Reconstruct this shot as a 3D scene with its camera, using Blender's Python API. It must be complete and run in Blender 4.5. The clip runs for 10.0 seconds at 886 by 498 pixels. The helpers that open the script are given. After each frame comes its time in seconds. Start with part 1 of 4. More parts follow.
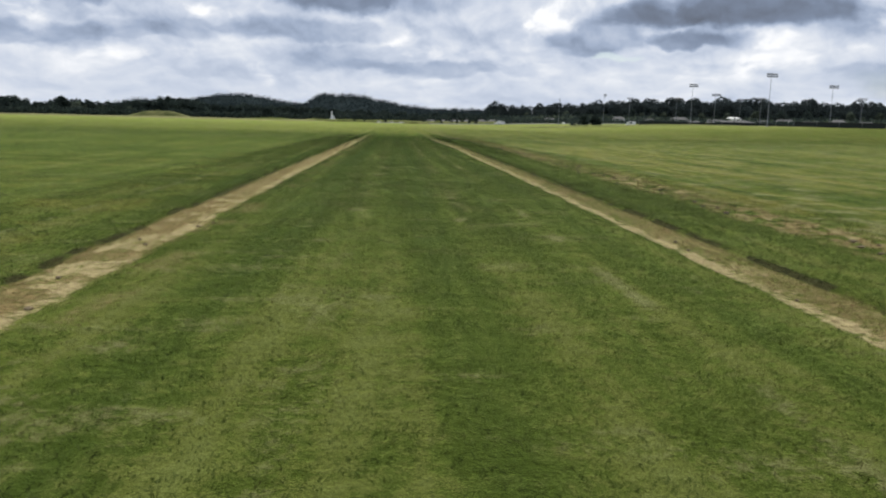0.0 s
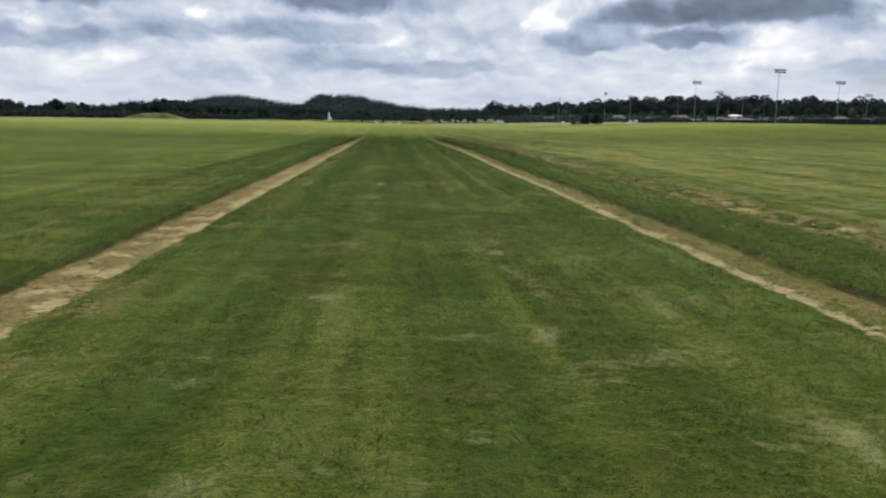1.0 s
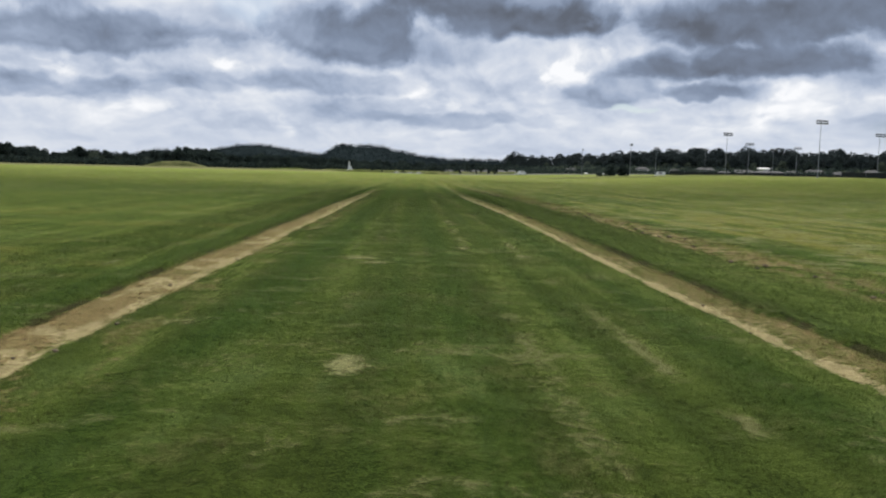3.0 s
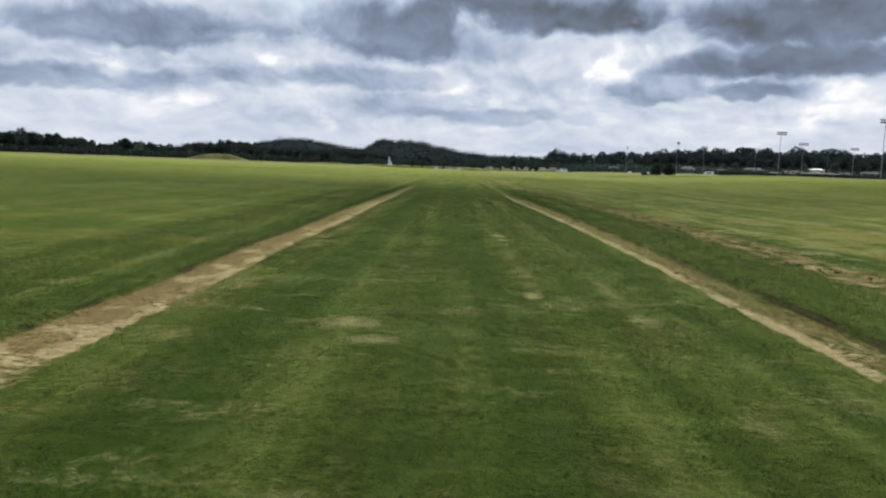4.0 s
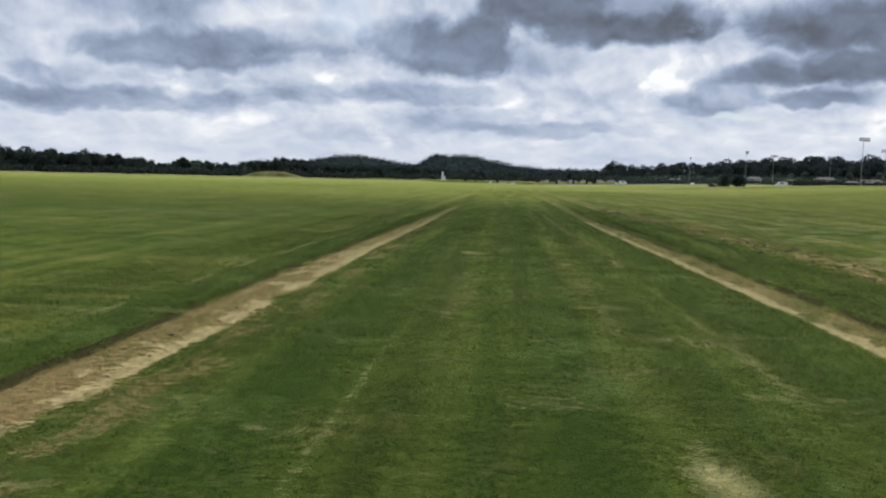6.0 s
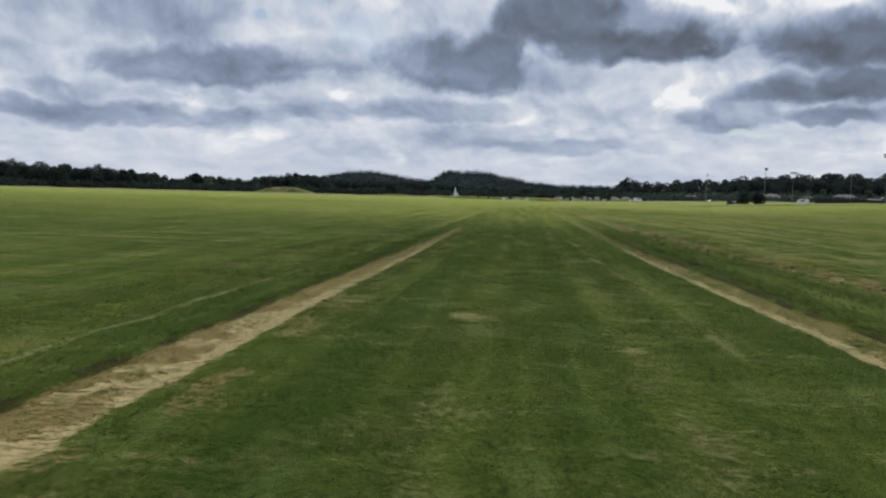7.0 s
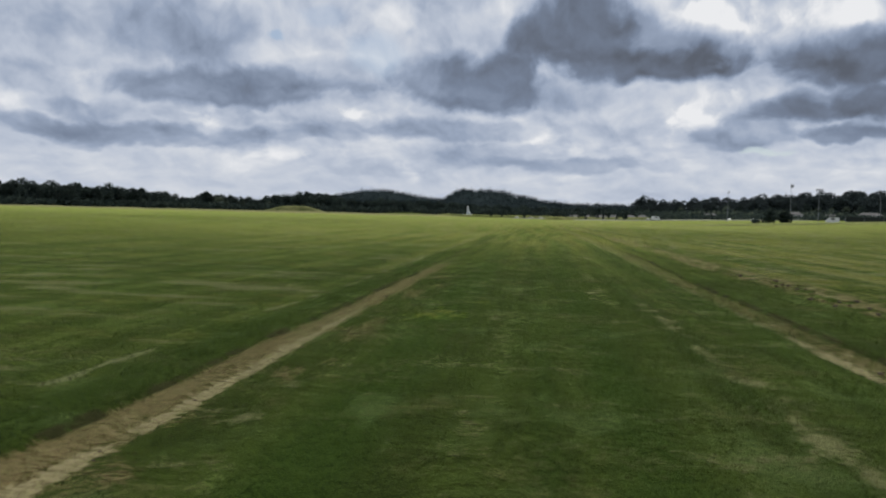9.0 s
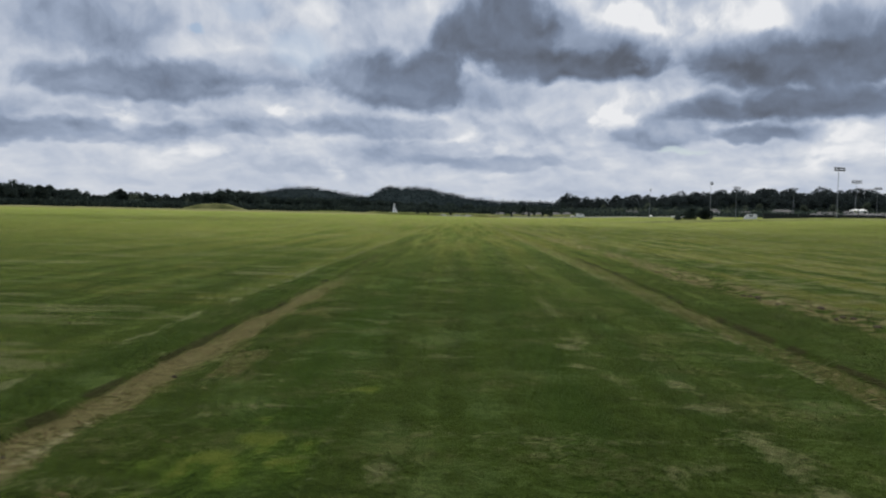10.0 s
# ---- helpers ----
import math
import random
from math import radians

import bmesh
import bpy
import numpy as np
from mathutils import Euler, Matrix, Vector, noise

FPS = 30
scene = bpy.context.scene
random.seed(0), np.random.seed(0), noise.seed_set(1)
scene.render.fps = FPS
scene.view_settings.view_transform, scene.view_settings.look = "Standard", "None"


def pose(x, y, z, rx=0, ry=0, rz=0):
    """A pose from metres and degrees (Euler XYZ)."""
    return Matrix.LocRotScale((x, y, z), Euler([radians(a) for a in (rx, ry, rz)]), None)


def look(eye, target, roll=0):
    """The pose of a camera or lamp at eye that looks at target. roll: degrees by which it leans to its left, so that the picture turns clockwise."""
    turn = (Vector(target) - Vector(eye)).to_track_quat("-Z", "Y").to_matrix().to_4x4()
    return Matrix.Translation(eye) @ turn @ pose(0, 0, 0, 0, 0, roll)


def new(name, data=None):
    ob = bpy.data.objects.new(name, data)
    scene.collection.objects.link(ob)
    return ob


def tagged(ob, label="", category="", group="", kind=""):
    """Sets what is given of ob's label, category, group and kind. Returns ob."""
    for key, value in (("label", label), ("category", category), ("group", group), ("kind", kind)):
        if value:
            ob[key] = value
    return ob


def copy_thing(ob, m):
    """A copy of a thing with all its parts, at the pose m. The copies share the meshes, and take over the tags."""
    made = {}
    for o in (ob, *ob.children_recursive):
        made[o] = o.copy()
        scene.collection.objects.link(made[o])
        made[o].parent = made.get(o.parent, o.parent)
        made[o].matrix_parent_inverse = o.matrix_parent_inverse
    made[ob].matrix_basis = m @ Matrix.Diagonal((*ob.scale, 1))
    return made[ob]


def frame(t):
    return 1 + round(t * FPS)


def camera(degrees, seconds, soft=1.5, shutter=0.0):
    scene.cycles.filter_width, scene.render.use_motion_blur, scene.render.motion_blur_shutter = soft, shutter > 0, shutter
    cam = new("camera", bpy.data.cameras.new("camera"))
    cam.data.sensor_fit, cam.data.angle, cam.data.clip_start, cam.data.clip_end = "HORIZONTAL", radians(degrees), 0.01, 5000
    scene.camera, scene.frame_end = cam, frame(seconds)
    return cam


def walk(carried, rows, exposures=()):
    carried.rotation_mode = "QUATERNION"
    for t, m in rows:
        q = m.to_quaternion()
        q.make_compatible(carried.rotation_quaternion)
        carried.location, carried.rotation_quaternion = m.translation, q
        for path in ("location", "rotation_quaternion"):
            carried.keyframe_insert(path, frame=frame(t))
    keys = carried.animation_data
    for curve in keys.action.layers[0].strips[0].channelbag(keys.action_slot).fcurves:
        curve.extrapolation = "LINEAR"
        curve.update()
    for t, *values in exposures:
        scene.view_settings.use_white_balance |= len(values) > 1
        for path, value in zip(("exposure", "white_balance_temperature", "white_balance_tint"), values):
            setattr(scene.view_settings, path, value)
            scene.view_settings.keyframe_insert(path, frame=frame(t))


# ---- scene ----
# camera: seconds, x, y, yaw, pitch, roll; the eye rides 1.6 m above the turf
EYE = 1.6
PATH = (
    (0.0, -0.386, -0.000, -3.51, -9.51, -1.27),
    (0.5, -0.419, 3.504, -3.98, -9.64, -1.53),
    (1.0, -0.460, 7.168, -3.68, -9.51, -0.79),
    (1.2, -0.475, 8.677, -2.46, -9.33, -1.39),
    (1.5, -0.488, 10.946, -0.92, -9.47, -1.50),
    (1.7, -0.486, 12.419, -0.04, -9.63, -1.76),
    (1.8, -0.483, 13.146, -0.60, -9.22, -1.68),
    (1.9, -0.479, 13.867, -11.20, -7.68, -6.43),
    (2.0, -0.474, 14.580, -15.16, -6.33, -3.92),
    (2.1, -0.467, 15.282, -14.53, -5.97, -2.34),
    (2.2, -0.456, 15.972, -11.32, -6.44, -1.71),
    (2.3, -0.442, 16.648, -9.35, -6.12, -1.18),
    (2.5, -0.400, 17.959, -6.38, -5.88, -0.81),
    (2.7, -0.334, 19.203, -4.38, -5.21, -1.32),
    (3.0, -0.224, 21.016, -2.18, -5.79, -1.29),
    (3.2, -0.177, 22.265, -1.54, -5.99, -1.60),
    (4.3, -0.234, 29.713, 1.45, -6.29, -1.76),
    (4.5, -0.243, 31.183, 1.65, -6.43, -1.47),
    (5.0, -0.250, 35.019, 2.16, -6.53, -1.32),
    (5.5, -0.263, 38.613, 3.80, -6.15, -1.47),
    (5.7, -0.275, 40.030, 4.34, -5.79, -1.42),
    (6.8, -0.394, 47.676, 5.85, -4.04, -1.20),
    (7.0, -0.421, 49.115, 5.93, -3.98, -1.44),
    (7.5, -0.493, 52.802, 6.27, -3.50, -1.36),
    (8.0, -0.496, 56.579, 6.62, -3.20, -1.25),
    (8.5, -0.486, 60.423, 6.92, -2.92, -1.50),
    (9.0, -0.580, 64.243, 6.97, -2.60, -1.38),
    (9.2, -0.609, 65.734, 6.64, -2.60, -1.18),
    (9.3, -0.621, 66.474, 5.30, -2.59, -1.11),
    (9.4, -0.633, 67.212, 4.04, -2.60, -1.11),
    (9.5, -0.643, 67.948, 3.08, -2.66, -1.17),
    (10.0, -0.683, 71.612, 1.42, -2.65, -1.22),
)
cam = camera(60.79, 10.0, 2.2)
walk(cam, [(t, pose(x, y, EYE, 90 + p, r, w)) for t, x, y, w, p, r in PATH],
     exposures=[(0.0, 0.10), (2.0, 0.06), (3.0, 0.05), (5.4, 0.15), (7.0, -0.10), (10.0, -0.17)])

# ---- world: broken cloud over a pale sky, sun high ahead behind the cloud ----
SUN_EL, SUN_AZ = 56.0, 14.0

# shaded cloud bases: bearing, height, half width, half height in degrees, depth of shade
BASES_AHEAD = (
    (2.4, 14.7, 3.1, 2.1, 0.95),
    (3.7, 12.7, 4.4, 2.7, 1),
    (8.7, 11.1, 5.5, 1.7, 1),
    (13.2, 10.7, 2, 0.8, 0.55),
    (23, 10.4, 5.1, 1.6, 0.85),
    (22.1, 7.8, 6.3, 0.9, 0.68),
    (21.1, 6.1, 2.3, 0.6, 0.44),
    (14.5, 5.9, 3.1, 1.2, 0.52),
    (-5.1, 9.5, 5.1, 2.1, 0.85),
    (-3.9, 12.2, 6.4, 1.9, 0.14),
    (2.1, 9.1, 3.6, 1.5, 0.4),
    (-6.8, 6.2, 4.9, 0.9, 0.48),
    (-4.2, 4.2, 4.3, 1, 0.41),
    (3.1, 3.8, 5.1, 0.6, 0.44),
)
BASES_WEST = (
    (-22.6, 8.7, 7.8, 1.4, 0.64),
    (-26.1, 12.2, 4, 2.5, 0.45),
    (-26.7, 5, 6.7, 0.9, 0.48),
    (-32.4, 4.9, 3.1, 1, 0.44),
    (-19.1, 5.5, 4.3, 0.7, 0.3),
    (-32.7, 11, 2.3, 2.3, 0.3),
    (-32.1, 6.5, 2.6, 0.7, 0.33),
    (-15.1, 5.7, 2.5, 1, 0.26),
    (-16, 9.9, 3.2, 1.2, 0.3),
    (-35.6, 8.1, 2.9, 1.1, 0.26),
    (-35, 5.2, 2.6, 0.7, 0.41),
    (-36.4, 11.9, 2.6, 1.3, 0.25),
    (-13.7, 3.3, 2.5, 0.6, 0.18),
)
BASES_EAST = (
    (26.2, 12.2, 2.9, 1.9, 0.6),
    (17.6, 11.3, 3, 1.1, 0.15),
    (32.8, 11.6, 4.5, 2.6, 0.85),
    (23.8, 10.7, 7.1, 1.6, 0.8),
    (24.1, 7.8, 7.8, 1.2, 0.72),
    (35, 3.5, 5.2, 1.6, 0.37),
    (39.9, 6.5, 3.8, 1.7, 0.3),
    (41.8, 10.5, 3.2, 2, 0.45),
    (21.3, 6.1, 2.9, 0.6, 0.37),
    (36.7, 9.8, 2.5, 1.1, 0.5),
    (31, 6.8, 2.3, 1, 0.3),
    (43.5, 4.7, 2.6, 1.6, 0.26),
    (21.4, 4.2, 2.7, 0.5, 0.18),
)
# sunlit cloud heads
HEADS_AHEAD = (
    (9.6, 13.9, 2.9, 1.6, 1),
    (13.9, 12, 2, 1.4, 1),
    (10.7, 6.9, 1.4, 1, 1),
    (-14.1, 7.2, 1.4, 0.5, 0.9),
    (-24.3, 6.4, 1.4, 0.8, 0.9),
    (-9.3, 3.6, 0.9, 0.7, 0.5),
    (19, 13.3, 2.5, 1.2, 0.6),
    (15.2, 14.5, 2.7, 0.8, 0.6),
    (1.1, 5.6, 1.3, 0.8, 0.55),
    (-28.4, 6.5, 0.7, 0.3, 0.6),
    (25.4, 4.6, 1, 0.5, 0.5),
    (26.2, 6.2, 0.8, 0.4, 0.5),
    (-10.3, 13, 2.9, 1.7, 0.3),
    (-17.1, 4.5, 3.2, 0.6, 0.4),
    (-8.9, 9.5, 1.3, 1.7, 0.3),
    (21.9, 12.5, 1.4, 0.7, 0.5),
    (13.1, 8.4, 2, 0.8, 0.5),
)
HEADS_EAST = (
    (32.6, 7.9, 1.2, 1, 0.9),
    (37.3, 7.4, 1.4, 0.9, 0.9),
    (30.6, 5, 2.2, 0.6, 0.4),
    (43.7, 8.8, 1.2, 0.5, 0.8),
    (19.8, 8.8, 1.4, 0.5, 0.5),
    (23.9, 4.5, 3.7, 1, 0.12),
    (41.2, 4.1, 1.4, 0.4, 0.3),
    (38.6, 11.6, 1.7, 0.9, 0.3),
)
# thin blue gaps
GAPS = (
    (-12.5, 11.8, 2.9, 1.9, 0.5),
    (-16, 14.2, 2.4, 0.9, 0.35),
    (-19.6, 12.8, 0.9, 0.4, 0.9),
    (16, 4.8, 2.1, 0.4, 0.8),
    (34.8, 3.2, 4.5, 1.3, 0.35),
)


def make_world():
    w = bpy.data.worlds.new("sky")
    scene.world = w
    w.use_nodes = True
    nt = w.node_tree
    nt.nodes.clear()
    N = nt.nodes.new

    def link(a, b):
        nt.links.new(a, b)

    def math_(op, a, b=None, c=None):
        n = N("ShaderNodeMath")
        n.operation = op
        for i, v in enumerate((a, b, c)):
            if v is None:
                continue
            if isinstance(v, (int, float)):
                n.inputs[i].default_value = v
            else:
                link(v, n.inputs[i])
        return n.outputs[0]

    tc = N("ShaderNodeTexCoord")
    sep = N("ShaderNodeSeparateXYZ")
    link(tc.outputs["Generated"], sep.inputs[0])
    az = math_("MULTIPLY", math_("ARCTAN2", sep.outputs[0], sep.outputs[1]), 57.2958)
    el = math_("MULTIPLY", math_("ARCSINE", sep.outputs[2]), 57.2958)
    comb = N("ShaderNodeCombineXYZ")
    link(az, comb.inputs[0])
    link(el, comb.inputs[1])
    pos = comb.outputs[0]

    def noise_(vec, scale, detail, rough, dist=0.0, out=0):
        n = N("ShaderNodeTexNoise")
        n.noise_dimensions = "2D"
        n.inputs["Scale"].default_value = scale
        n.inputs["Detail"].default_value = detail
        n.inputs["Roughness"].default_value = rough
        n.inputs["Distortion"].default_value = dist
        link(vec, n.inputs["Vector"])
        return n.outputs[out]

    def vec_(op, a, b, c=None):
        n = N("ShaderNodeVectorMath")
        n.operation = op
        for i, v in enumerate((a, b, c)):
            if v is None:
                continue
            if isinstance(v, tuple):
                n.inputs[i].default_value = v
            else:
                link(v, n.inputs[i])
        return n.outputs[0]

    # towards the horizon the clouds lie flatter
    lift = math_("MULTIPLY", math_("LOGARITHM", math_("MAXIMUM", math_("ADD", el, 5.0), 1.0), 2.71828), 14.0)
    comb = N("ShaderNodeCombineXYZ")
    link(az, comb.inputs[0])
    link(lift, comb.inputs[1])
    flat = vec_("MULTIPLY", comb.outputs[0], (0.85, 1.0, 0.0))
    slow = vec_("SUBTRACT", noise_(flat, 0.16, 2, 0.5, 0, 1), (0.5, 0.5, 0.5))
    quick = vec_("SUBTRACT", noise_(flat, 0.7, 3, 0.5, 0, 1), (0.5, 0.5, 0.5))
    warped = vec_("MULTIPLY_ADD", slow, (3.2, 1.3, 0), pos)
    warped = vec_("MULTIPLY_ADD", quick, (1.3, 0.8, 0), warped)
    stirred = vec_("MULTIPLY_ADD", quick, (0.5, 0.5, 0), vec_("MULTIPLY_ADD", slow, (2.5, 2.0, 0), flat))

    # soft heaps of cloud, lit on the upper side
    def heaps(shift):
        return noise_(vec_("ADD", stirred, (0.25 * shift, shift, 0.0)), 0.25, 5, 0.48)

    here, above = heaps(0.0), heaps(0.8)
    broad = noise_(stirred, 0.15, 3, 0.5)
    wisp = noise_(vec_("ADD", stirred, (31.0, 17.0, 0.0)), 0.36, 5, 0.52)
    puff = noise_(vec_("ADD", stirred, (-13.0, 41.0, 0.0)), 0.85, 4, 0.55)
    puff_above = noise_(vec_("ADD", stirred, (-12.9, 41.35, 0.0)), 0.85, 4, 0.55)
    ragged = math_("ADD", math_("MULTIPLY", math_("SUBTRACT", wisp, 0.5), 0.75), math_("MULTIPLY", math_("SUBTRACT", here, 0.5), 0.6))

    def soft_(x, lo, hi):
        r = N("ShaderNodeMapRange")
        r.interpolation_type = "SMOOTHSTEP"
        r.inputs["From Min"].default_value = lo
        r.inputs["From Max"].default_value = hi
        link(x, r.inputs["Value"])
        return r.outputs[0]

    def mass_(rows, base, lo, hi, reach):
        """One minus what is left clear between ragged heaps."""
        clear = None
        for a, e, hw, hh, k in rows:
            m = vec_("MULTIPLY_ADD", warped, (reach / hw, reach / hh, 0), (-reach * a / hw, -reach * e / hh, 0))
            if base:
                m = vec_("MULTIPLY_ADD", vec_("MINIMUM", m, (0.0, 0.0, 0.0)), (0.0, 0.35, 0.0), m)
            g = N("ShaderNodeTexGradient")
            g.gradient_type = "SPHERICAL"
            link(m, g.inputs[0])
            frayed = math_("MULTIPLY_ADD", ragged, math_("MINIMUM", math_("MULTIPLY", g.outputs[1], 3.5), 1.0), g.outputs[1])
            left = math_("MULTIPLY_ADD", soft_(frayed, lo, hi), -k, 1.0)
            clear = left if clear is None else math_("MULTIPLY", clear, left)
        return math_("SUBTRACT", 1.0, clear)

    dark = mass_(BASES_AHEAD + BASES_WEST + BASES_EAST, True, 0.14, 0.60, 0.55)
    bright = mass_(HEADS_AHEAD + HEADS_EAST, False, 0.22, 0.75, 0.45)
    bright = math_("MULTIPLY", bright, soft_(math_("ADD", math_("MULTIPLY", math_("SUBTRACT", wisp, 0.5), 0.7), here), 0.36, 0.60))
    calm = N("ShaderNodeMapRange")
    calm.inputs["From Min"].default_value, calm.inputs["From Max"].default_value = 0.8, 6.0
    calm.inputs["To Min"].default_value, calm.inputs["To Max"].default_value = 0.45, 1.0
    link(el, calm.inputs["Value"])
    relief = math_("MULTIPLY", math_("SUBTRACT", broad, 0.5), 0.45)
    relief = math_("MULTIPLY_ADD", math_("SUBTRACT", here, 0.5), 0.45, relief)
    relief = math_("MULTIPLY_ADD", math_("SUBTRACT", here, above), 0.52, relief)
    relief = math_("MULTIPLY_ADD", math_("SUBTRACT", puff, puff_above), 0.14, relief)
    relief = math_("MULTIPLY_ADD", math_("SUBTRACT", wisp, 0.5), 0.14, relief)
    relief = math_("MULTIPLY", relief, math_("MULTIPLY_ADD", dark, -0.45, 1.0))
    relief = math_("MULTIPLY", relief, calm.outputs[0])
    v = math_("ADD", relief, 0.73)
    v = math_("MULTIPLY_ADD", math_("MULTIPLY", dark, calm.outputs[0]), -0.60, v)
    v = math_("MULTIPLY_ADD", math_("MULTIPLY", bright, math_("MULTIPLY_ADD", dark, -0.2, 1.0)), 0.32, v)
    ramp = N("ShaderNodeValToRGB")
    cr = ramp.color_ramp
    cr.interpolation = "LINEAR"
    stops = ((0.06, (0.118, 0.135, 0.172)), (0.28, (0.212, 0.262, 0.362)), (0.48, (0.355, 0.425, 0.560)), (0.68, (0.56, 0.618, 0.730)), (0.84, (0.73, 0.765, 0.83)), (1.0, (0.93, 0.94, 0.965)))
    while len(cr.elements) < len(stops):
        cr.elements.new(0.5)
    for s, (p, c) in zip(cr.elements, stops):
        s.position, s.color = p, (*c, 1)
    link(v, ramp.inputs[0])

    sky = N("ShaderNodeTexSky")
    sky.sky_type = "NISHITA"
    sky.sun_disc = False
    sky.sun_elevation, sky.sun_rotation = radians(SUN_EL), radians(SUN_AZ)
    skyb = N("ShaderNodeBackground")
    link(sky.outputs[0], skyb.inputs[0])
    skyb.inputs[1].default_value = 0.10
    clo = N("ShaderNodeBackground")
    link(ramp.outputs[0], clo.inputs[0])
    clo.inputs[1].default_value = 1.0
    # thin gaps where the blue shows: a few ahead, more overhead
    gap = noise_(vec_("MULTIPLY", pos, (1, 1.4, 1)), 0.06, 5, 0.55, 0.3)
    high = N("ShaderNodeMapRange")
    high.inputs["From Min"].default_value, high.inputs["From Max"].default_value = 20.0, 40.0
    link(el, high.inputs["Value"])
    over = N("ShaderNodeMapRange")
    over.inputs["From Min"].default_value, over.inputs["From Max"].default_value = 0.55, 0.68
    link(gap, over.inputs["Value"])
    blue = math_("MULTIPLY", high.outputs[0], over.outputs[0])
    for a, e, hw, hh, k in GAPS:
        m = vec_("MULTIPLY_ADD", warped, (1 / hw, 1 / hh, 0), (-a / hw, -e / hh, 0))
        g = N("ShaderNodeTexGradient")
        g.gradient_type = "SPHERICAL"
        link(m, g.inputs[0])
        blue = math_("MULTIPLY_ADD", soft_(g.outputs[1], 0.02, 0.55), k, blue)
    mr = N("ShaderNodeMapRange")
    mr.inputs["To Min"].default_value, mr.inputs["To Max"].default_value = 1.0, 0.25
    link(blue, mr.inputs["Value"])
    mix = N("ShaderNodeMixShader")
    link(mr.outputs[0], mix.inputs[0])
    link(skyb.outputs[0], mix.inputs[1])
    link(clo.outputs[0], mix.inputs[2])
    out = N("ShaderNodeOutputWorld")
    link(mix.outputs[0], out.inputs[0])


make_world()

sun = new("sun", bpy.data.lights.new("sun", "SUN"))
sun.data.energy, sun.data.angle, sun.data.color = 3.5, radians(2.0), (1.0, 0.95, 0.86)
sun.matrix_world = look((0, 0, 0), (-math.sin(radians(SUN_AZ)) * math.cos(radians(SUN_EL)), -math.cos(radians(SUN_AZ)) * math.cos(radians(SUN_EL)), -math.sin(radians(SUN_EL))))
sun.location = (0, 60, 80)

# ---- materials ----
def material(name):
    m = bpy.data.materials.new(name)
    m.use_nodes = True
    nt = m.node_tree
    bsdf = nt.nodes["Principled BSDF"]
    return m, nt, bsdf


def noise_node(nt, scale, detail=4.0, rough=0.6, stretch=None, coord="Object"):
    tc = nt.nodes.new("ShaderNodeTexCoord")
    n = nt.nodes.new("ShaderNodeTexNoise")
    n.inputs["Scale"].default_value = scale
    n.inputs["Detail"].default_value = detail
    n.inputs["Roughness"].default_value = rough
    src = tc.outputs[coord]
    if stretch:
        mp = nt.nodes.new("ShaderNodeMapping")
        mp.inputs["Scale"].default_value = stretch
        nt.links.new(src, mp.inputs[0])
        src = mp.outputs[0]
    nt.links.new(src, n.inputs["Vector"])
    return n.outputs[0]


def ramp_node(nt, value, lo, hi, a=0.0, b=1.0):
    r = nt.nodes.new("ShaderNodeMapRange")
    r.interpolation_type = "SMOOTHSTEP"
    for key, v in (("From Min", lo), ("From Max", hi), ("To Min", a), ("To Max", b)):
        r.inputs[key].default_value = v
    nt.links.new(value, r.inputs["Value"])
    return r.outputs[0]


def calc(nt, op, a, b):
    n = nt.nodes.new("ShaderNodeMath")
    n.operation = op
    for i, v in enumerate((a, b)):
        if isinstance(v, (int, float)):
            n.inputs[i].default_value = v
        else:
            nt.links.new(v, n.inputs[i])
    return n.outputs[0]


def mix_rgb(nt, fac, a, b, blend="MIX"):
    n = nt.nodes.new("ShaderNodeMix")
    n.data_type = "RGBA"
    n.blend_type = blend
    for key, v in ((0, fac), (6, a), (7, b)):
        if isinstance(v, tuple):
            n.inputs[key].default_value = (*v, 1)
        elif isinstance(v, (int, float)):
            n.inputs[key].default_value = v
        else:
            nt.links.new(v, n.inputs[key])
    return n.outputs[2]


def bump(nt, bsdf, height, strength, dist):
    b = nt.nodes.new("ShaderNodeBump")
    b.inputs["Strength"].default_value = strength
    b.inputs["Distance"].default_value = dist
    nt.links.new(height, b.inputs["Height"])
    nt.links.new(b.outputs[0], bsdf.inputs["Normal"])


def plain(name, col, rough=0.7, metal=0.0, vary=0.25, scale=6.0, grain=60.0, rand=0.0):
    """A colour with stains and grain at two sizes."""
    m, nt, bsdf = material(name)
    big = ramp_node(nt, noise_node(nt, scale, 5, 0.6), 0.3, 0.7, 1 - vary, 1 + vary)
    small = ramp_node(nt, noise_node(nt, grain, 3, 0.6), 0.3, 0.7, 1 - vary * 0.5, 1 + vary * 0.5)
    k = calc(nt, "MULTIPLY", big, small)
    if rand:
        oi = nt.nodes.new("ShaderNodeObjectInfo")
        k = calc(nt, "MULTIPLY", k, ramp_node(nt, oi.outputs["Random"], 0, 1, 1 - rand, 1 + rand))
    c = nt.nodes.new("ShaderNodeVectorMath")
    c.operation = "SCALE"
    c.inputs[0].default_value = col
    nt.links.new(k, c.inputs["Scale"])
    nt.links.new(c.outputs[0], bsdf.inputs["Base Color"])
    bsdf.inputs["Roughness"].default_value = rough
    bsdf.inputs["Metallic"].default_value = metal
    bump(nt, bsdf, noise_node(nt, grain, 4, 0.6), 0.25, 0.01)
    return m


def attribute(nt, name):
    a = nt.nodes.new("ShaderNodeAttribute")
    a.attribute_name = name
    return a.outputs["Fac"]


def island(nt):
    return nt.nodes.new("ShaderNodeNewGeometry").outputs["Random Per Island"]


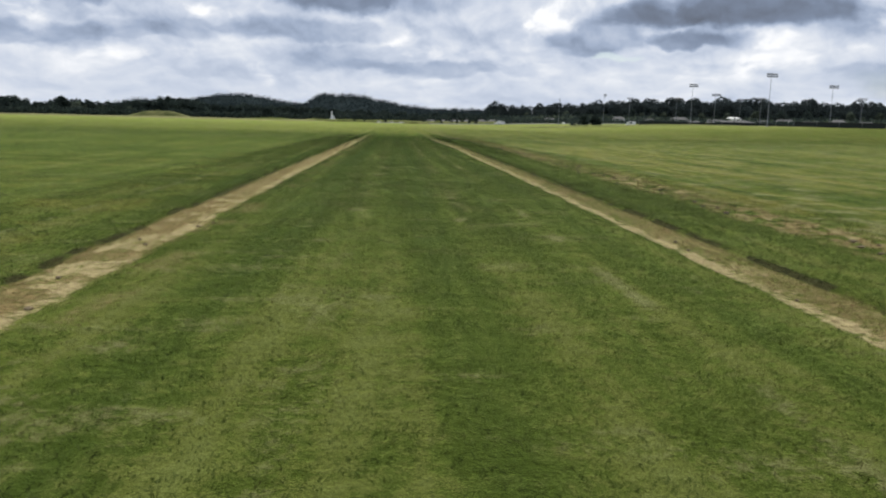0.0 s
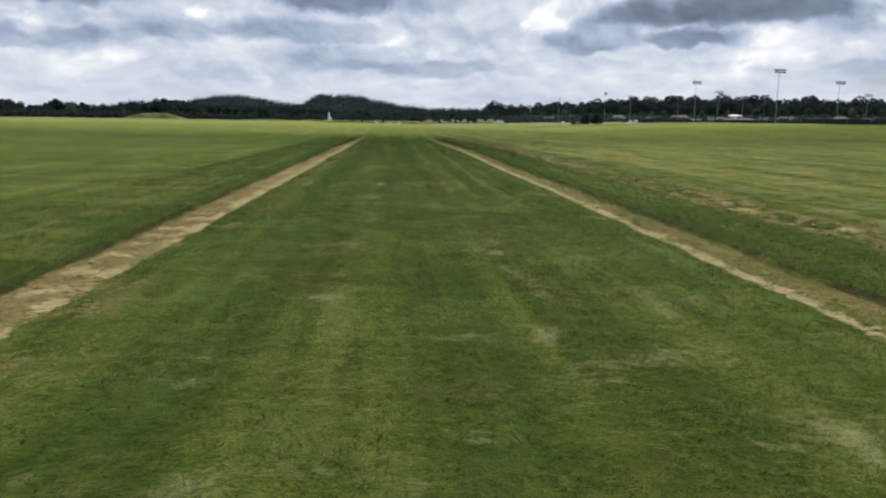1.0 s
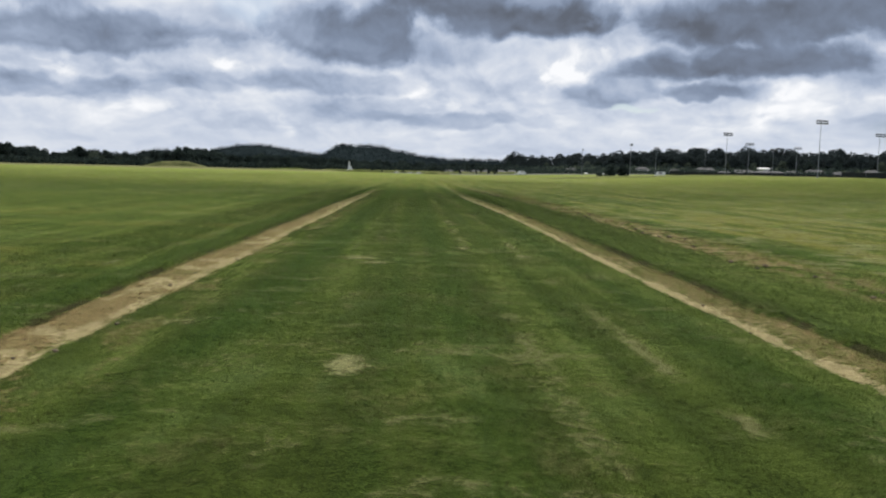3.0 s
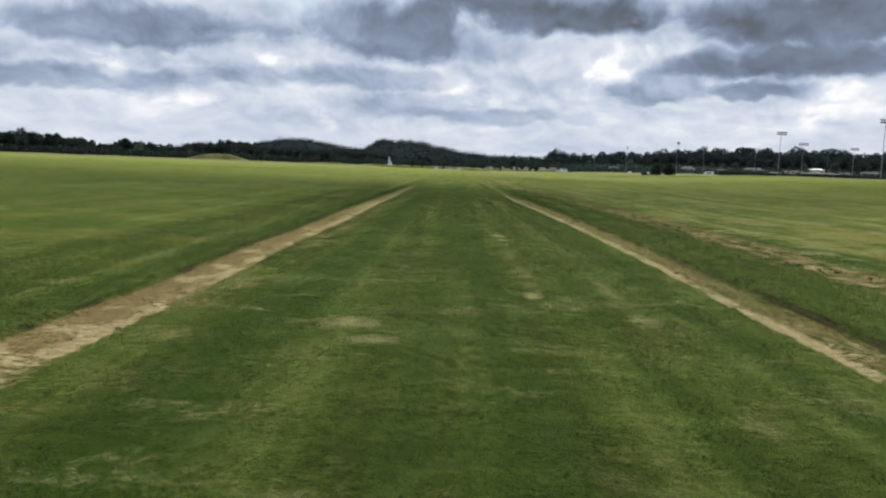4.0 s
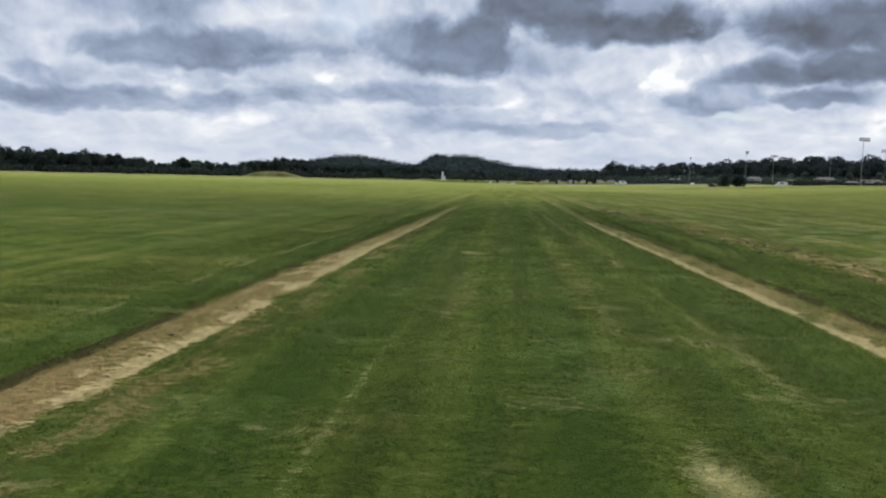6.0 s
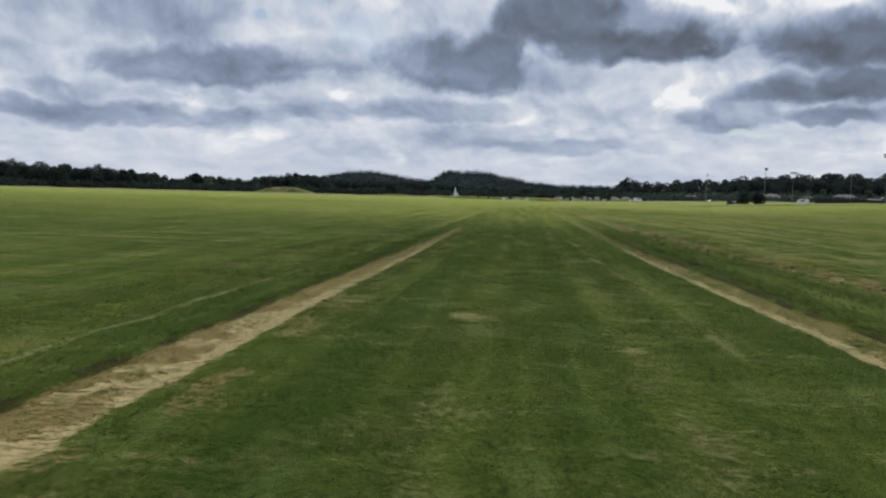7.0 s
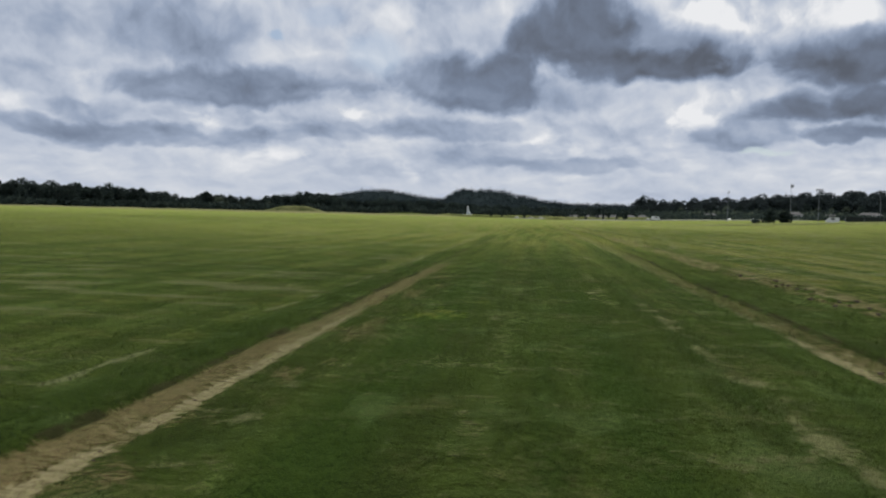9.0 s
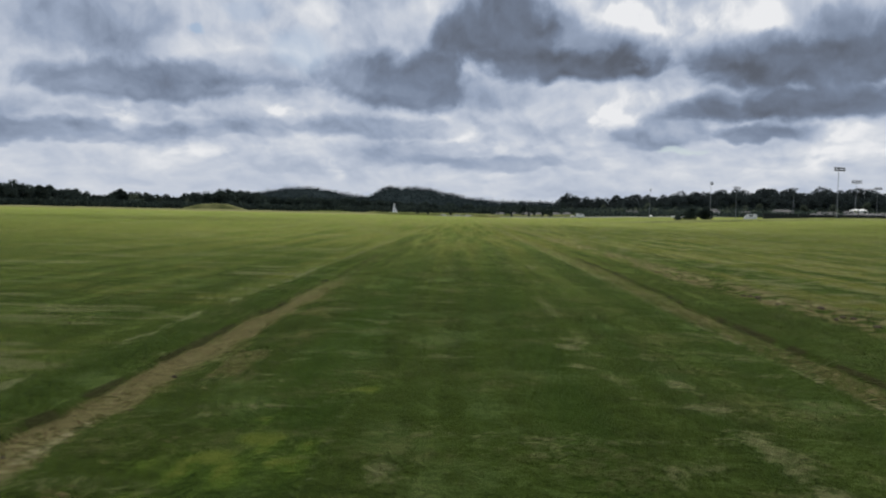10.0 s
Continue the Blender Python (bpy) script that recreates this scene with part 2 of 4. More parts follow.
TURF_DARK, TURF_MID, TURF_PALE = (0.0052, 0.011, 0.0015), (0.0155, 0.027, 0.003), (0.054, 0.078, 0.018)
STRAW, SOIL, LUSH, MEADOW_LIT = (0.25, 0.225, 0.105), (0.50, 0.395, 0.21), (0.075, 0.118, 0.013), (0.116, 0.140, 0.028)


def make_turf():
    """Mown turf; masks for straw, thatch, soil, weeds, long grass and painted light and shade come with the mesh."""
    m, nt, bsdf = material("turf")
    patch = noise_node(nt, 0.35, 5, 0.6)
    streak = noise_node(nt, 1.0, 5, 0.62, (0.40, 2.4, 1.0))
    sweep = noise_node(nt, 1.0, 3, 0.55, (0.05, 0.28, 1.0))
    along = noise_node(nt, 1.0, 4, 0.6, (1.7, 0.05, 1.0))
    clump = noise_node(nt, 11.0, 5, 0.65)
    blade = noise_node(nt, 60.0, 4, 0.7)
    k = calc(nt, "ADD", calc(nt, "ADD", 0.12, calc(nt, "MULTIPLY", patch, 0.6)), calc(nt, "MULTIPLY", streak, 0.75))
    k = calc(nt, "ADD", k, calc(nt, "MULTIPLY", calc(nt, "SUBTRACT", along, 0.5), 3.0))
    k = calc(nt, "ADD", k, 0.4)
    k = calc(nt, "ADD", k, calc(nt, "MULTIPLY", calc(nt, "SUBTRACT", sweep, 0.5), 1.2))
    mid = noise_node(nt, 2.2, 3, 0.6, (0.8, 1.5, 1.0))
    k = calc(nt, "ADD", k, calc(nt, "MULTIPLY", calc(nt, "SUBTRACT", mid, 0.5), 1.2))
    k = calc(nt, "ADD", k, calc(nt, "MULTIPLY", clump, 1.5))
    k = calc(nt, "ADD", k, calc(nt, "MULTIPLY", calc(nt, "SUBTRACT", blade, 0.5), 1.1))
    k = calc(nt, "ADD", k, 0.04)
    lo = ramp_node(nt, k, 1.5, 2.25)
    hi = ramp_node(nt, k, 2.2, 2.85)
    col = mix_rgb(nt, lo, TURF_DARK, TURF_MID)
    col = mix_rgb(nt, calc(nt, "MULTIPLY", hi, 0.8), col, TURF_PALE)
    # paler turf: long grass away from the strip, and sunlit tone put into the colour
    md = attribute(nt, "meadow_lit")
    mcol = mix_rgb(nt, ramp_node(nt, k, 1.6, 2.6), (0.042, 0.060, 0.007), MEADOW_LIT)
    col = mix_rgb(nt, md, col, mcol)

    def layer(col, name, target, edge, noise, soft=0.35):
        a = attribute(nt, name)
        f = calc(nt, "ADD", a, calc(nt, "MULTIPLY", calc(nt, "SUBTRACT", noise, 0.5), edge))
        f = ramp_node(nt, f, 0.5 - soft, 0.5 + soft)
        f = calc(nt, "MULTIPLY", f, ramp_node(nt, a, 0.02, 0.12))
        return mix_rgb(nt, f, col, target)

    # dry golden rows of the rough field, dark green between
    row = noise_node(nt, 1.0, 4, 0.6, (0.9, 0.035, 1.0))
    tuft = noise_node(nt, 1.0, 5, 0.7, (1.2, 2.2, 1.0))
    row = calc(nt, "ADD", calc(nt, "MULTIPLY", row, 0.75), calc(nt, "MULTIPLY", tuft, 0.25))
    gold = attribute(nt, "gold")
    col = mix_rgb(nt, calc(nt, "MULTIPLY", gold, ramp_node(nt, row, 0.49, 0.42, 0.0, 0.95)), col, (0.014, 0.024, 0.004))
    col = mix_rgb(nt, calc(nt, "MULTIPLY", gold, ramp_node(nt, row, 0.45, 0.55)), col, mix_rgb(nt, ramp_node(nt, tuft, 0.4, 0.62), (0.090, 0.084, 0.013), (0.165, 0.135, 0.036)))
    # darker turf: its own dark bands plus painted dimness further along the strip
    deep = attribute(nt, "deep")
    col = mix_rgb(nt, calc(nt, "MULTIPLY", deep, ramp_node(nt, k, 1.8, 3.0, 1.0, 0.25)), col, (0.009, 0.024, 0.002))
    ragged = calc(nt, "ADD", calc(nt, "MULTIPLY", clump, 0.6), calc(nt, "MULTIPLY", blade, 0.4))
    # faint pale patches where the sward is thin
    mist = noise_node(nt, 1.0, 3, 0.55, (1.5, 0.9, 1.0))
    mist = calc(nt, "MULTIPLY", ramp_node(nt, mist, 0.49, 0.68, 0.0, 0.34), ramp_node(nt, patch, 0.42, 0.6))
    mist = calc(nt, "MULTIPLY", mist, calc(nt, "SUBTRACT", 1.0, md))
    col = mix_rgb(nt, mist, col, (0.095, 0.130, 0.040))
    # brown thatch showing between the blades in places
    tan = ramp_node(nt, calc(nt, "ADD", noise_node(nt, 0.8, 4, 0.6), calc(nt, "MULTIPLY", calc(nt, "SUBTRACT", clump, 0.5), 0.9)), 0.52, 0.78, 0.0, 0.36)
    tan = calc(nt, "MULTIPLY", tan, calc(nt, "SUBTRACT", 1.0, md))
    col = mix_rgb(nt, tan, col, mix_rgb(nt, blade, (0.045, 0.036, 0.012), (0.15, 0.125, 0.055)))
    col = layer(col, "weeds", LUSH, 1.6, ragged)
    col = layer(col, "straw", mix_rgb(nt, clump, (0.14, 0.155, 0.055), STRAW), 1.9, ragged)
    grit = calc(nt, "ADD", calc(nt, "MULTIPLY", noise_node(nt, 1.0, 6, 0.72, (9.0, 15.0, 1.0)), 0.65), calc(nt, "MULTIPLY", ragged, 0.35))
    col = layer(col, "thatch", mix_rgb(nt, ramp_node(nt, grit, 0.38, 0.62), (0.046, 0.028, 0.013), (0.270, 0.172, 0.080)), 2.6, grit, 0.3)
    col = layer(col, "soil", mix_rgb(nt, ramp_node(nt, grit, 0.38, 0.62), (0.13, 0.088, 0.046), SOIL), 3.2, grit, 0.22)
    col = layer(col, "chalk", mix_rgb(nt, grit, (0.16, 0.19, 0.06), (0.33, 0.34, 0.17)), 2.6, grit, 0.3)
    # cut edge of the lips: dark soil with its shadow painted on
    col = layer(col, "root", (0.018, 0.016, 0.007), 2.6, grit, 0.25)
    nt.links.new(col, bsdf.inputs["Base Color"])
    bsdf.inputs["Roughness"].default_value = 0.9
    bsdf.inputs["Specular IOR Level"].default_value = 0.04
    bsdf.inputs["Sheen Weight"].default_value = 1.0
    bsdf.inputs["Sheen Roughness"].default_value = 0.155
    sheen = nt.nodes.new("ShaderNodeVectorMath")
    sheen.operation = "MULTIPLY"
    sheen.inputs[1].default_value = (12.0, 12.0, 12.0)
    nt.links.new(col, sheen.inputs[0])
    low = nt.nodes.new("ShaderNodeVectorMath")
    low.operation = "MINIMUM"
    low.inputs[1].default_value = (0.80, 0.76, 0.32)
    nt.links.new(sheen.outputs[0], low.inputs[0])
    nt.links.new(mix_rgb(nt, 0.30, low.outputs[0], (0.84, 0.95, 0.18)), bsdf.inputs["Sheen Tint"])
    bump(nt, bsdf, calc(nt, "ADD", blade, calc(nt, "MULTIPLY", clump, 1.5)), 0.9, 0.02)
    return m


def thin(nt, bsdf, col, share):
    """Lets light through thin leaves and drops."""
    t = nt.nodes.new("ShaderNodeBsdfTranslucent")
    if isinstance(col, tuple):
        t.inputs[0].default_value = (*col, 1)
    else:
        nt.links.new(col, t.inputs[0])
    m = nt.nodes.new("ShaderNodeMixShader")
    m.inputs[0].default_value = share
    nt.links.new(bsdf.outputs[0], m.inputs[1])
    nt.links.new(t.outputs[0], m.inputs[2])
    nt.links.new(m.outputs[0], nt.nodes["Material Output"].inputs[0])


def make_blades():
    m, nt, bsdf = material("grass_blade")
    r = island(nt)
    green = mix_rgb(nt, r, (0.015, 0.027, 0.004), (0.052, 0.075, 0.016))
    dry = mix_rgb(nt, r, (0.15, 0.11, 0.045), (0.32, 0.25, 0.115))
    col = mix_rgb(nt, attribute(nt, "dry"), green, dry)
    col = mix_rgb(nt, attribute(nt, "weeds"), col, (0.115, 0.18, 0.012))
    nt.links.new(col, bsdf.inputs["Base Color"])
    bsdf.inputs["Roughness"].default_value = 0.8
    bsdf.inputs["Specular IOR Level"].default_value = 0.08
    thin(nt, bsdf, col, 0.5)
    return m


def make_leaf(name, dark, light, rand=0.25):
    m, nt, bsdf = material(name)
    col = mix_rgb(nt, island(nt), dark, light)
    oi = nt.nodes.new("ShaderNodeObjectInfo")
    k = ramp_node(nt, oi.outputs["Random"], 0, 1, 1 - rand, 1 + rand)
    s = nt.nodes.new("ShaderNodeVectorMath")
    s.operation = "SCALE"
    nt.links.new(col, s.inputs[0])
    nt.links.new(k, s.inputs["Scale"])
    nt.links.new(s.outputs[0], bsdf.inputs["Base Color"])
    bsdf.inputs["Roughness"].default_value = 0.85
    bsdf.inputs["Specular IOR Level"].default_value = 0.0
    thin(nt, bsdf, s.outputs[0], 0.3)
    return m


TURF = make_turf()
BLADES = make_blades()
# leaf is tinted bluer, the haze over the far tree lines put in
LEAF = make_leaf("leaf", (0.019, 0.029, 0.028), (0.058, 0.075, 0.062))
LEAF_DARK = make_leaf("dark_leaf", (0.018, 0.028, 0.010), (0.046, 0.064, 0.022))
LEAF_OLIVE = make_leaf("olive_leaf", (0.036, 0.050, 0.016), (0.085, 0.105, 0.036))
LEAF_PALE = make_leaf("pale_leaf", (0.055, 0.072, 0.056), (0.125, 0.148, 0.105))
# haze over back rows and hills, painted in as bluer leaves
LEAF_HAZY = make_leaf("hazy_leaf", (0.034, 0.046, 0.048), (0.078, 0.097, 0.094))
LEAF_HILL_HAZY = make_leaf("hazy_hill_leaf", (0.020, 0.030, 0.033), (0.044, 0.060, 0.062), 0.0)
BARK = plain("bark", (0.07, 0.055, 0.042), 0.9, 0, 0.3, 3, 30)
CLOD = plain("clod", (0.15, 0.115, 0.065), 0.95, 0, 0.35, 9, 90, 0.3)
GALV = plain("galvanised_steel", (0.24, 0.25, 0.27), 0.5, 0.6, 0.12, 2, 20)
LAMPHEAD = plain("lamp_housing", (0.10, 0.105, 0.11), 0.5, 0.3, 0.15, 4, 30)
PAINT = plain("white_paint", (0.72, 0.72, 0.70), 0.5, 0, 0.08, 1.5, 20)
GLASS = plain("dark_window_glass", (0.02, 0.024, 0.03), 0.08, 0, 0.1, 1, 10)
RUBBER = plain("tyre_rubber", (0.02, 0.02, 0.02), 0.85, 0, 0.15, 5, 60)
ROOFING = plain("grey_roofing", (0.045, 0.046, 0.050), 0.8, 0, 0.2, 1.2, 15)
SCREEN = plain("dark_windscreen_cloth", (0.014, 0.018, 0.016), 0.9, 0, 0.2, 0.8, 40)
GRAVEL = plain("pale_gravel", (0.12, 0.128, 0.085), 0.95, 0, 0.2, 0.3, 6)
SPRAY = plain("white_spray", (0.85, 0.87, 0.88), 0.6, 0, 0.05, 1, 8)
thin(SPRAY.node_tree, SPRAY.node_tree.nodes["Principled BSDF"], (0.9, 0.92, 0.93), 0.5)
CONCRETE = plain("concrete", (0.42, 0.41, 0.38), 0.85, 0, 0.15, 0.8, 12)
CARPAINT = plain("car_paint", (0.45, 0.46, 0.48), 0.3, 0.2, 0.05, 1, 30, 0.5)
BRICKISH = plain("tan_cladding", (0.075, 0.062, 0.052), 0.8, 0, 0.15, 0.8, 10)

# ---- ground ----
def hash2(ix, iy, seed):
    h = (ix.astype(np.int64) * 374761393 + iy.astype(np.int64) * 668265263 + seed * 1442695041) & 0x7FFFFFFF
    h = ((h ^ (h >> 13)) * 1274126177) & 0x7FFFFFFF
    return ((h ^ (h >> 16)) & 0xFFFFF) / 0xFFFFF


def vnoise(x, y, seed=0):
    ix, iy = np.floor(x), np.floor(y)
    fx, fy = x - ix, y - iy
    fx, fy = fx * fx * (3 - 2 * fx), fy * fy * (3 - 2 * fy)
    a, b = hash2(ix, iy, seed), hash2(ix + 1, iy, seed)
    c, d = hash2(ix, iy + 1, seed), hash2(ix + 1, iy + 1, seed)
    return (a * (1 - fx) + b * fx) * (1 - fy) + (c * (1 - fx) + d * fx) * fy


def fbm(x, y, seed=0, octaves=4):
    s, k = 0.0, 0.5
    for i in range(octaves):
        s = s + k * vnoise(x, y, seed + 17 * i)
        x, y, k = x * 2.03, y * 2.03, k * 0.5
    return s / (1 - 0.5 ** octaves)


def step(a, b, x):
    t = np.clip((x - a) / (b - a), 0, 1)
    return t * t * (3 - 2 * t)


def wander(y, seed, size=3.0, amp=0.12):
    return (fbm(y / size, y * 0 + 3.7, seed, 3) - 0.5) * 2 * amp


def left_track(y):
    return -3.5 + wander(y, 5, 6, 0.10)


def left_lip(y):
    return -4.12 + 0.32 * step(55, 80, y) + wander(y, 9, 2.2, 0.10)


def right_track(y):
    return 3.55 - 0.45 * step(50, 76, y) + wander(y, 15, 6, 0.09)


def right_lip(y):
    return 4.15 - 0.62 * step(50, 80, y) + 0.25 * step(82, 95, y) + wander(y, 19, 2.2, 0.08)


def white_line(y):
    return -5.75 + 0.7 * step(10, 46, y) + 0.35 * step(55, 86, y) + wander(y, 23, 5, 0.10)


def rough_line(y):
    return 6.25 + 0.3 * step(20, 50, y) - 1.1 * step(60, 92, y) + wander(y, 29, 4, 0.22)


# worn spots: x, y, half width, half length, strength of straw
SPOTS_A = ((0.84, 16.7, 0.16, 0.25, 0.8), (0.76, 12.85, 0.12, 0.22, 0.75), (0.12, 12.8, 0.3, 0.14, 0.5), (-1.1, 14.2, 0.22, 0.3, 0.6), (-1.04, 17.3, 0.25, 0.24, 0.5), (-0.92, 24.2, 0.35, 0.4, 0.5),
           (1.98, 10.9, 0.2, 0.25, 0.7), (-1.39, 10.4, 0.15, 0.14, 0.7), (-2.48, 5.43, 0.24, 0.2, 0.5), (-1.19, 6.71, 0.2, 0.13, 0.5), (1.93, 10.6, 0.15, 0.22, 0.5), (-0.77, 27.3, 0.16, 0.3, 0.95),
           (-0.89, 23.75, 0.2, 0.18, 0.95), (2.04, 25.9, 0.12, 0.3, 0.6), (2.02, 23.9, 0.2, 0.2, 0.5), (1.98, 32.4, 0.16, 0.3, 0.5))
SPOTS_B = ((1.08, 22.3, 0.2, 0.18, 0.4), (0.82, 37.5, 0.14, 0.22, 1.0), (0.88, 39.2, 0.2, 0.13, 0.7), (0.97, 46.3, 0.15, 0.3, 0.95), (-1.26, 35.3, 0.3, 0.28, 0.8),
           (-0.92, 34.6, 0.3, 0.2, 0.8), (2.01, 36.0, 0.16, 0.22, 0.8), (-0.83, 41.95, 0.26, 0.23, 0.5), (-3.02, 37.9, 0.24, 0.1, 0.7), (-3.03, 37.2, 0.16, 0.1, 0.7), (-1.17, 38.4, 0.2, 0.09, 0.5),
           (2.2, 42.7, 0.5, 0.3, 0.35), (1.4, 37.4, 0.25, 0.2, 0.35), (-2.86, 43.6, 0.2, 0.23, 0.6), (1.05, 45.2, 0.18, 0.2, 1.0))
SPOTS_C = ((0.98, 42.9, 0.16, 0.07, 0.9), (-0.71, 43.9, 0.12, 0.16, 0.5), (-2.93, 42.7, 0.18, 0.14, 0.7), (-2.88, 52.5, 0.22, 0.3, 0.5), (-2.8, 45.8, 0.2, 0.1, 0.7),
           (1.76, 50.3, 0.3, 0.25, 0.4), (-1.1, 59.5, 0.26, 0.32, 0.95), (0.87, 57.6, 0.13, 0.18, 0.8), (0.79, 58.8, 0.12, 0.17, 0.5), (0.85, 63.2, 0.18, 0.25, 0.5), (-3.0, 60.45, 0.25, 0.17, 0.7),
           (-2.92, 61.0, 0.2, 0.13, 0.7), (-3.08, 57.6, 0.2, 0.2, 0.7), (1.68, 72.2, 0.22, 0.25, 0.8), (1.59, 70.1, 0.18, 0.3, 0.8))
SPOTS_D = ((-1.05, 71.0, 0.14, 0.12, 0.5), (-1.07, 70.5, 0.14, 0.1, 0.5), (-2.83, 69.9, 0.14, 0.14, 0.7), (-2.87, 71.1, 0.13, 0.14, 0.6), (1.67, 76.8, 0.19, 0.29, 0.5), (0.9, 81.6, 0.2, 0.41, 0.5),
           (0.72, 81.1, 0.16, 0.17, 0.8), (0.65, 79.95, 0.18, 0.15, 0.6), (1.48, 79.1, 0.14, 0.18, 0.75), (1.52, 78.1, 0.22, 0.2, 0.7), (1.56, 77.25, 0.15, 0.19, 0.7), (-1.17, 76.4, 0.14, 0.22, 0.5),
           (1.52, 76.1, 0.16, 0.2, 0.8), (0.66, 76.5, 0.13, 0.23, 0.5), (-0.45, 63.3, 0.24, 0.15, 0.4), (1.74, 69.5, 0.16, 1.2, 0.3))
WEED_SPOTS = ((-2.15, 76.4, 0.5, 0.4, 1.0), (-1.55, 78.6, 0.2, 0.2, 0.8), (-2.03, 76.9, 0.32, 0.2, 0.9), (-2.45, 75.75, 0.2, 0.1, 0.7), (-2.2, 77.4, 0.3, 0.2, 0.5), (-1.2, 3.6, 1.2, 1.2, 0.25), (-2.0, 4.6, 1.0, 1.2, 0.22))


def spots(x, y, rows, seed):
    out = np.zeros_like(x)
    wx, wy = (fbm(x * 4, y * 4, seed) - 0.5) * 0.30, (fbm(x * 4, y * 4, seed + 1) - 0.5) * 0.34
    for cx, cy, hw, hl, k in rows:
        near = (np.abs(x - cx) < 3 * hw + 0.3) & (np.abs(y - cy) < 3 * hl + 0.3)
        d = ((x[near] + wx[near] - cx) / hw) ** 2 + ((y[near] + wy[near] - cy) / hl) ** 2
        out[near] = np.maximum(out[near], k * 0.9 * np.exp(-0.9 * d))
    return out


def band(x, centre, half, soft):
    return 1 - step(half - soft, half + soft, np.abs(x - centre))


def turf_masks(x, y):
    """What grows or lies at (x, y): straw, thatch, soil, weeds, long grass, root (dark cut edge with its painted
    shadow), each 0 to 1; long grass and deep also hold sunlit and dimmed tones.
    """
    ll, lt, rt, rl = left_lip(y), left_track(y), right_track(y), right_lip(y)
    n1, n2 = fbm(x * 1.3, y * 0.7, 41), fbm(x * 3, y * 1.3, 43)
    gone_l, gone_r = 1 - step(82, 96, y), 1 - 0.65 * step(70, 79, y)
    bright_l = 1 - step(75, 79, y)
    thatch = step(-0.02, 0.05, x - ll) * step(-0.2, 0.2, lt + 0.10 + 0.3 * (n2 - 0.5) - x) * (0.40 + 0.62 * n1) * gone_l
    thatch = np.maximum(thatch, step(-0.02, 0.05, rl - x) * step(-0.15, 0.15, x - rt + 0.05) * (0.20 + 0.52 * n2) * (0.6 + 0.4 * gone_r))
    thatch = np.maximum(thatch, band(x, lt + 0.45, 0.35, 0.3) * step(0.46, 0.66, n2) * 0.40 * gone_l)
    late = step(50, 60, y)
    crumb = fbm(x * 2.2, y * 2.6, 47)
    soil = band(x, lt, (0.05 + 0.12 * n2) * (1 - 0.30 * step(62, 72, y)), 0.09) * bright_l * (0.25 + 0.9 * step(0.32 - 0.12 * late, 0.70 - 0.12 * late, crumb))
    soil = np.maximum(soil, band(x, rt, 0.05 + 0.10 * n2, 0.08) * gone_r * (0.45 + 0.6 * step(0.32, 0.58, crumb)))
    soil = np.maximum(soil, 0.62 * step(0.03, 0.12, x - ll) * step(-0.1, 0.1, lt - x) * step(0.50, 0.62, fbm(x * 2.4, y * 2.6, 46)) * (1 - 0.6 * step(56, 66, y)))
    soil = np.maximum(soil, 0.34 * step(0.03, 0.12, rl - x) * step(-0.1, 0.1, x - rt) * step(0.54, 0.66, fbm(x * 2.4, y * 2.6, 48)))
    straw = spots(x, y, SPOTS_A + SPOTS_B + SPOTS_C + SPOTS_D, 51)
    soil = np.maximum(soil, np.where(straw > 0.6, (straw - 0.6) * 1.6, 0))
    wl = white_line(y)
    chalk = band(x, wl + wander(y, 58, 0.7, 0.12), 0.07, 0.09) * step(0.30, 0.60, fbm(x * 4, y * 1.6, 57)) * (0.54 + 0.12 * step(55, 70, y))
    wheel = -1.95 + 0.52 * step(8, 24, y) - 0.20 * step(46, 60, y) + wander(y, 61, 8, 0.04)
    plain_run = step(35, 37.5, y) * (1 - step(46, 50, y)) + step(59, 60.5, y) * (1 - step(62, 64, y)) + 0.5 * step(2, 4, y) * (1 - step(8, 11, y))
    chalk = np.maximum(chalk, band(x, wheel, 0.03, 0.045) * (0.28 * step(0.42, 0.60, fbm(x * 2, y * 0.8, 63)) + 0.34 * plain_run * (0.5 + 0.5 * step(0.36, 0.56, fbm(x * 3, y * 2.5, 64)))))
    straw = np.maximum(straw, band(x, 2.0 - 0.45 * step(60, 75, y) + wander(y, 67, 6, 0.08), 0.10, 0.10) * step(0.4, 0.7, fbm(x, y * 0.5, 69)) * 0.5)
    straw = np.maximum(straw, band(x, 0.9, 0.16, 0.12) * step(0.5, 0.75, fbm(x * 2, y * 0.9, 71)) * 0.34)
    straw = np.maximum(straw, band(x, -1.0, 0.2, 0.15) * step(0.52, 0.78, fbm(x * 2, y * 0.9, 73)) * 0.28)
    out_l = step(0.2, 1.2, ll - x)
    straw = np.maximum(straw, out_l * step(0.50, 0.76, fbm(x * 0.5, y * 2.2, 75)) * (0.26 + 0.20 * step(60, 75, y)))
    cross = step(0.50, 0.66, fbm(x * 0.16, y * 0.9, 88))
    straw = np.maximum(straw, (1 - out_l) * (1 - step(0, 0.5, x - rl)) * step(0.54, 0.78, fbm(x * 1.1, y * 3.2, 76)) * 0.30)
    rr = rough_line(y)
    rough = band(x, rr + 0.25, 0.60, 0.45) * step(0.40, 0.58, fbm(x * 5, y * 4.0, 77)) * (0.6 + 0.4 * step(0.4, 0.6, fbm(x * 0.5, y * 0.3, 78)))
    thatch = np.maximum(thatch, rough)
    soil = np.maximum(soil, rough * step(0.5, 0.65, fbm(x * 4.5, y * 3, 79)) * 0.6)
    beyond = step(0.1, 1.4, x - rr)
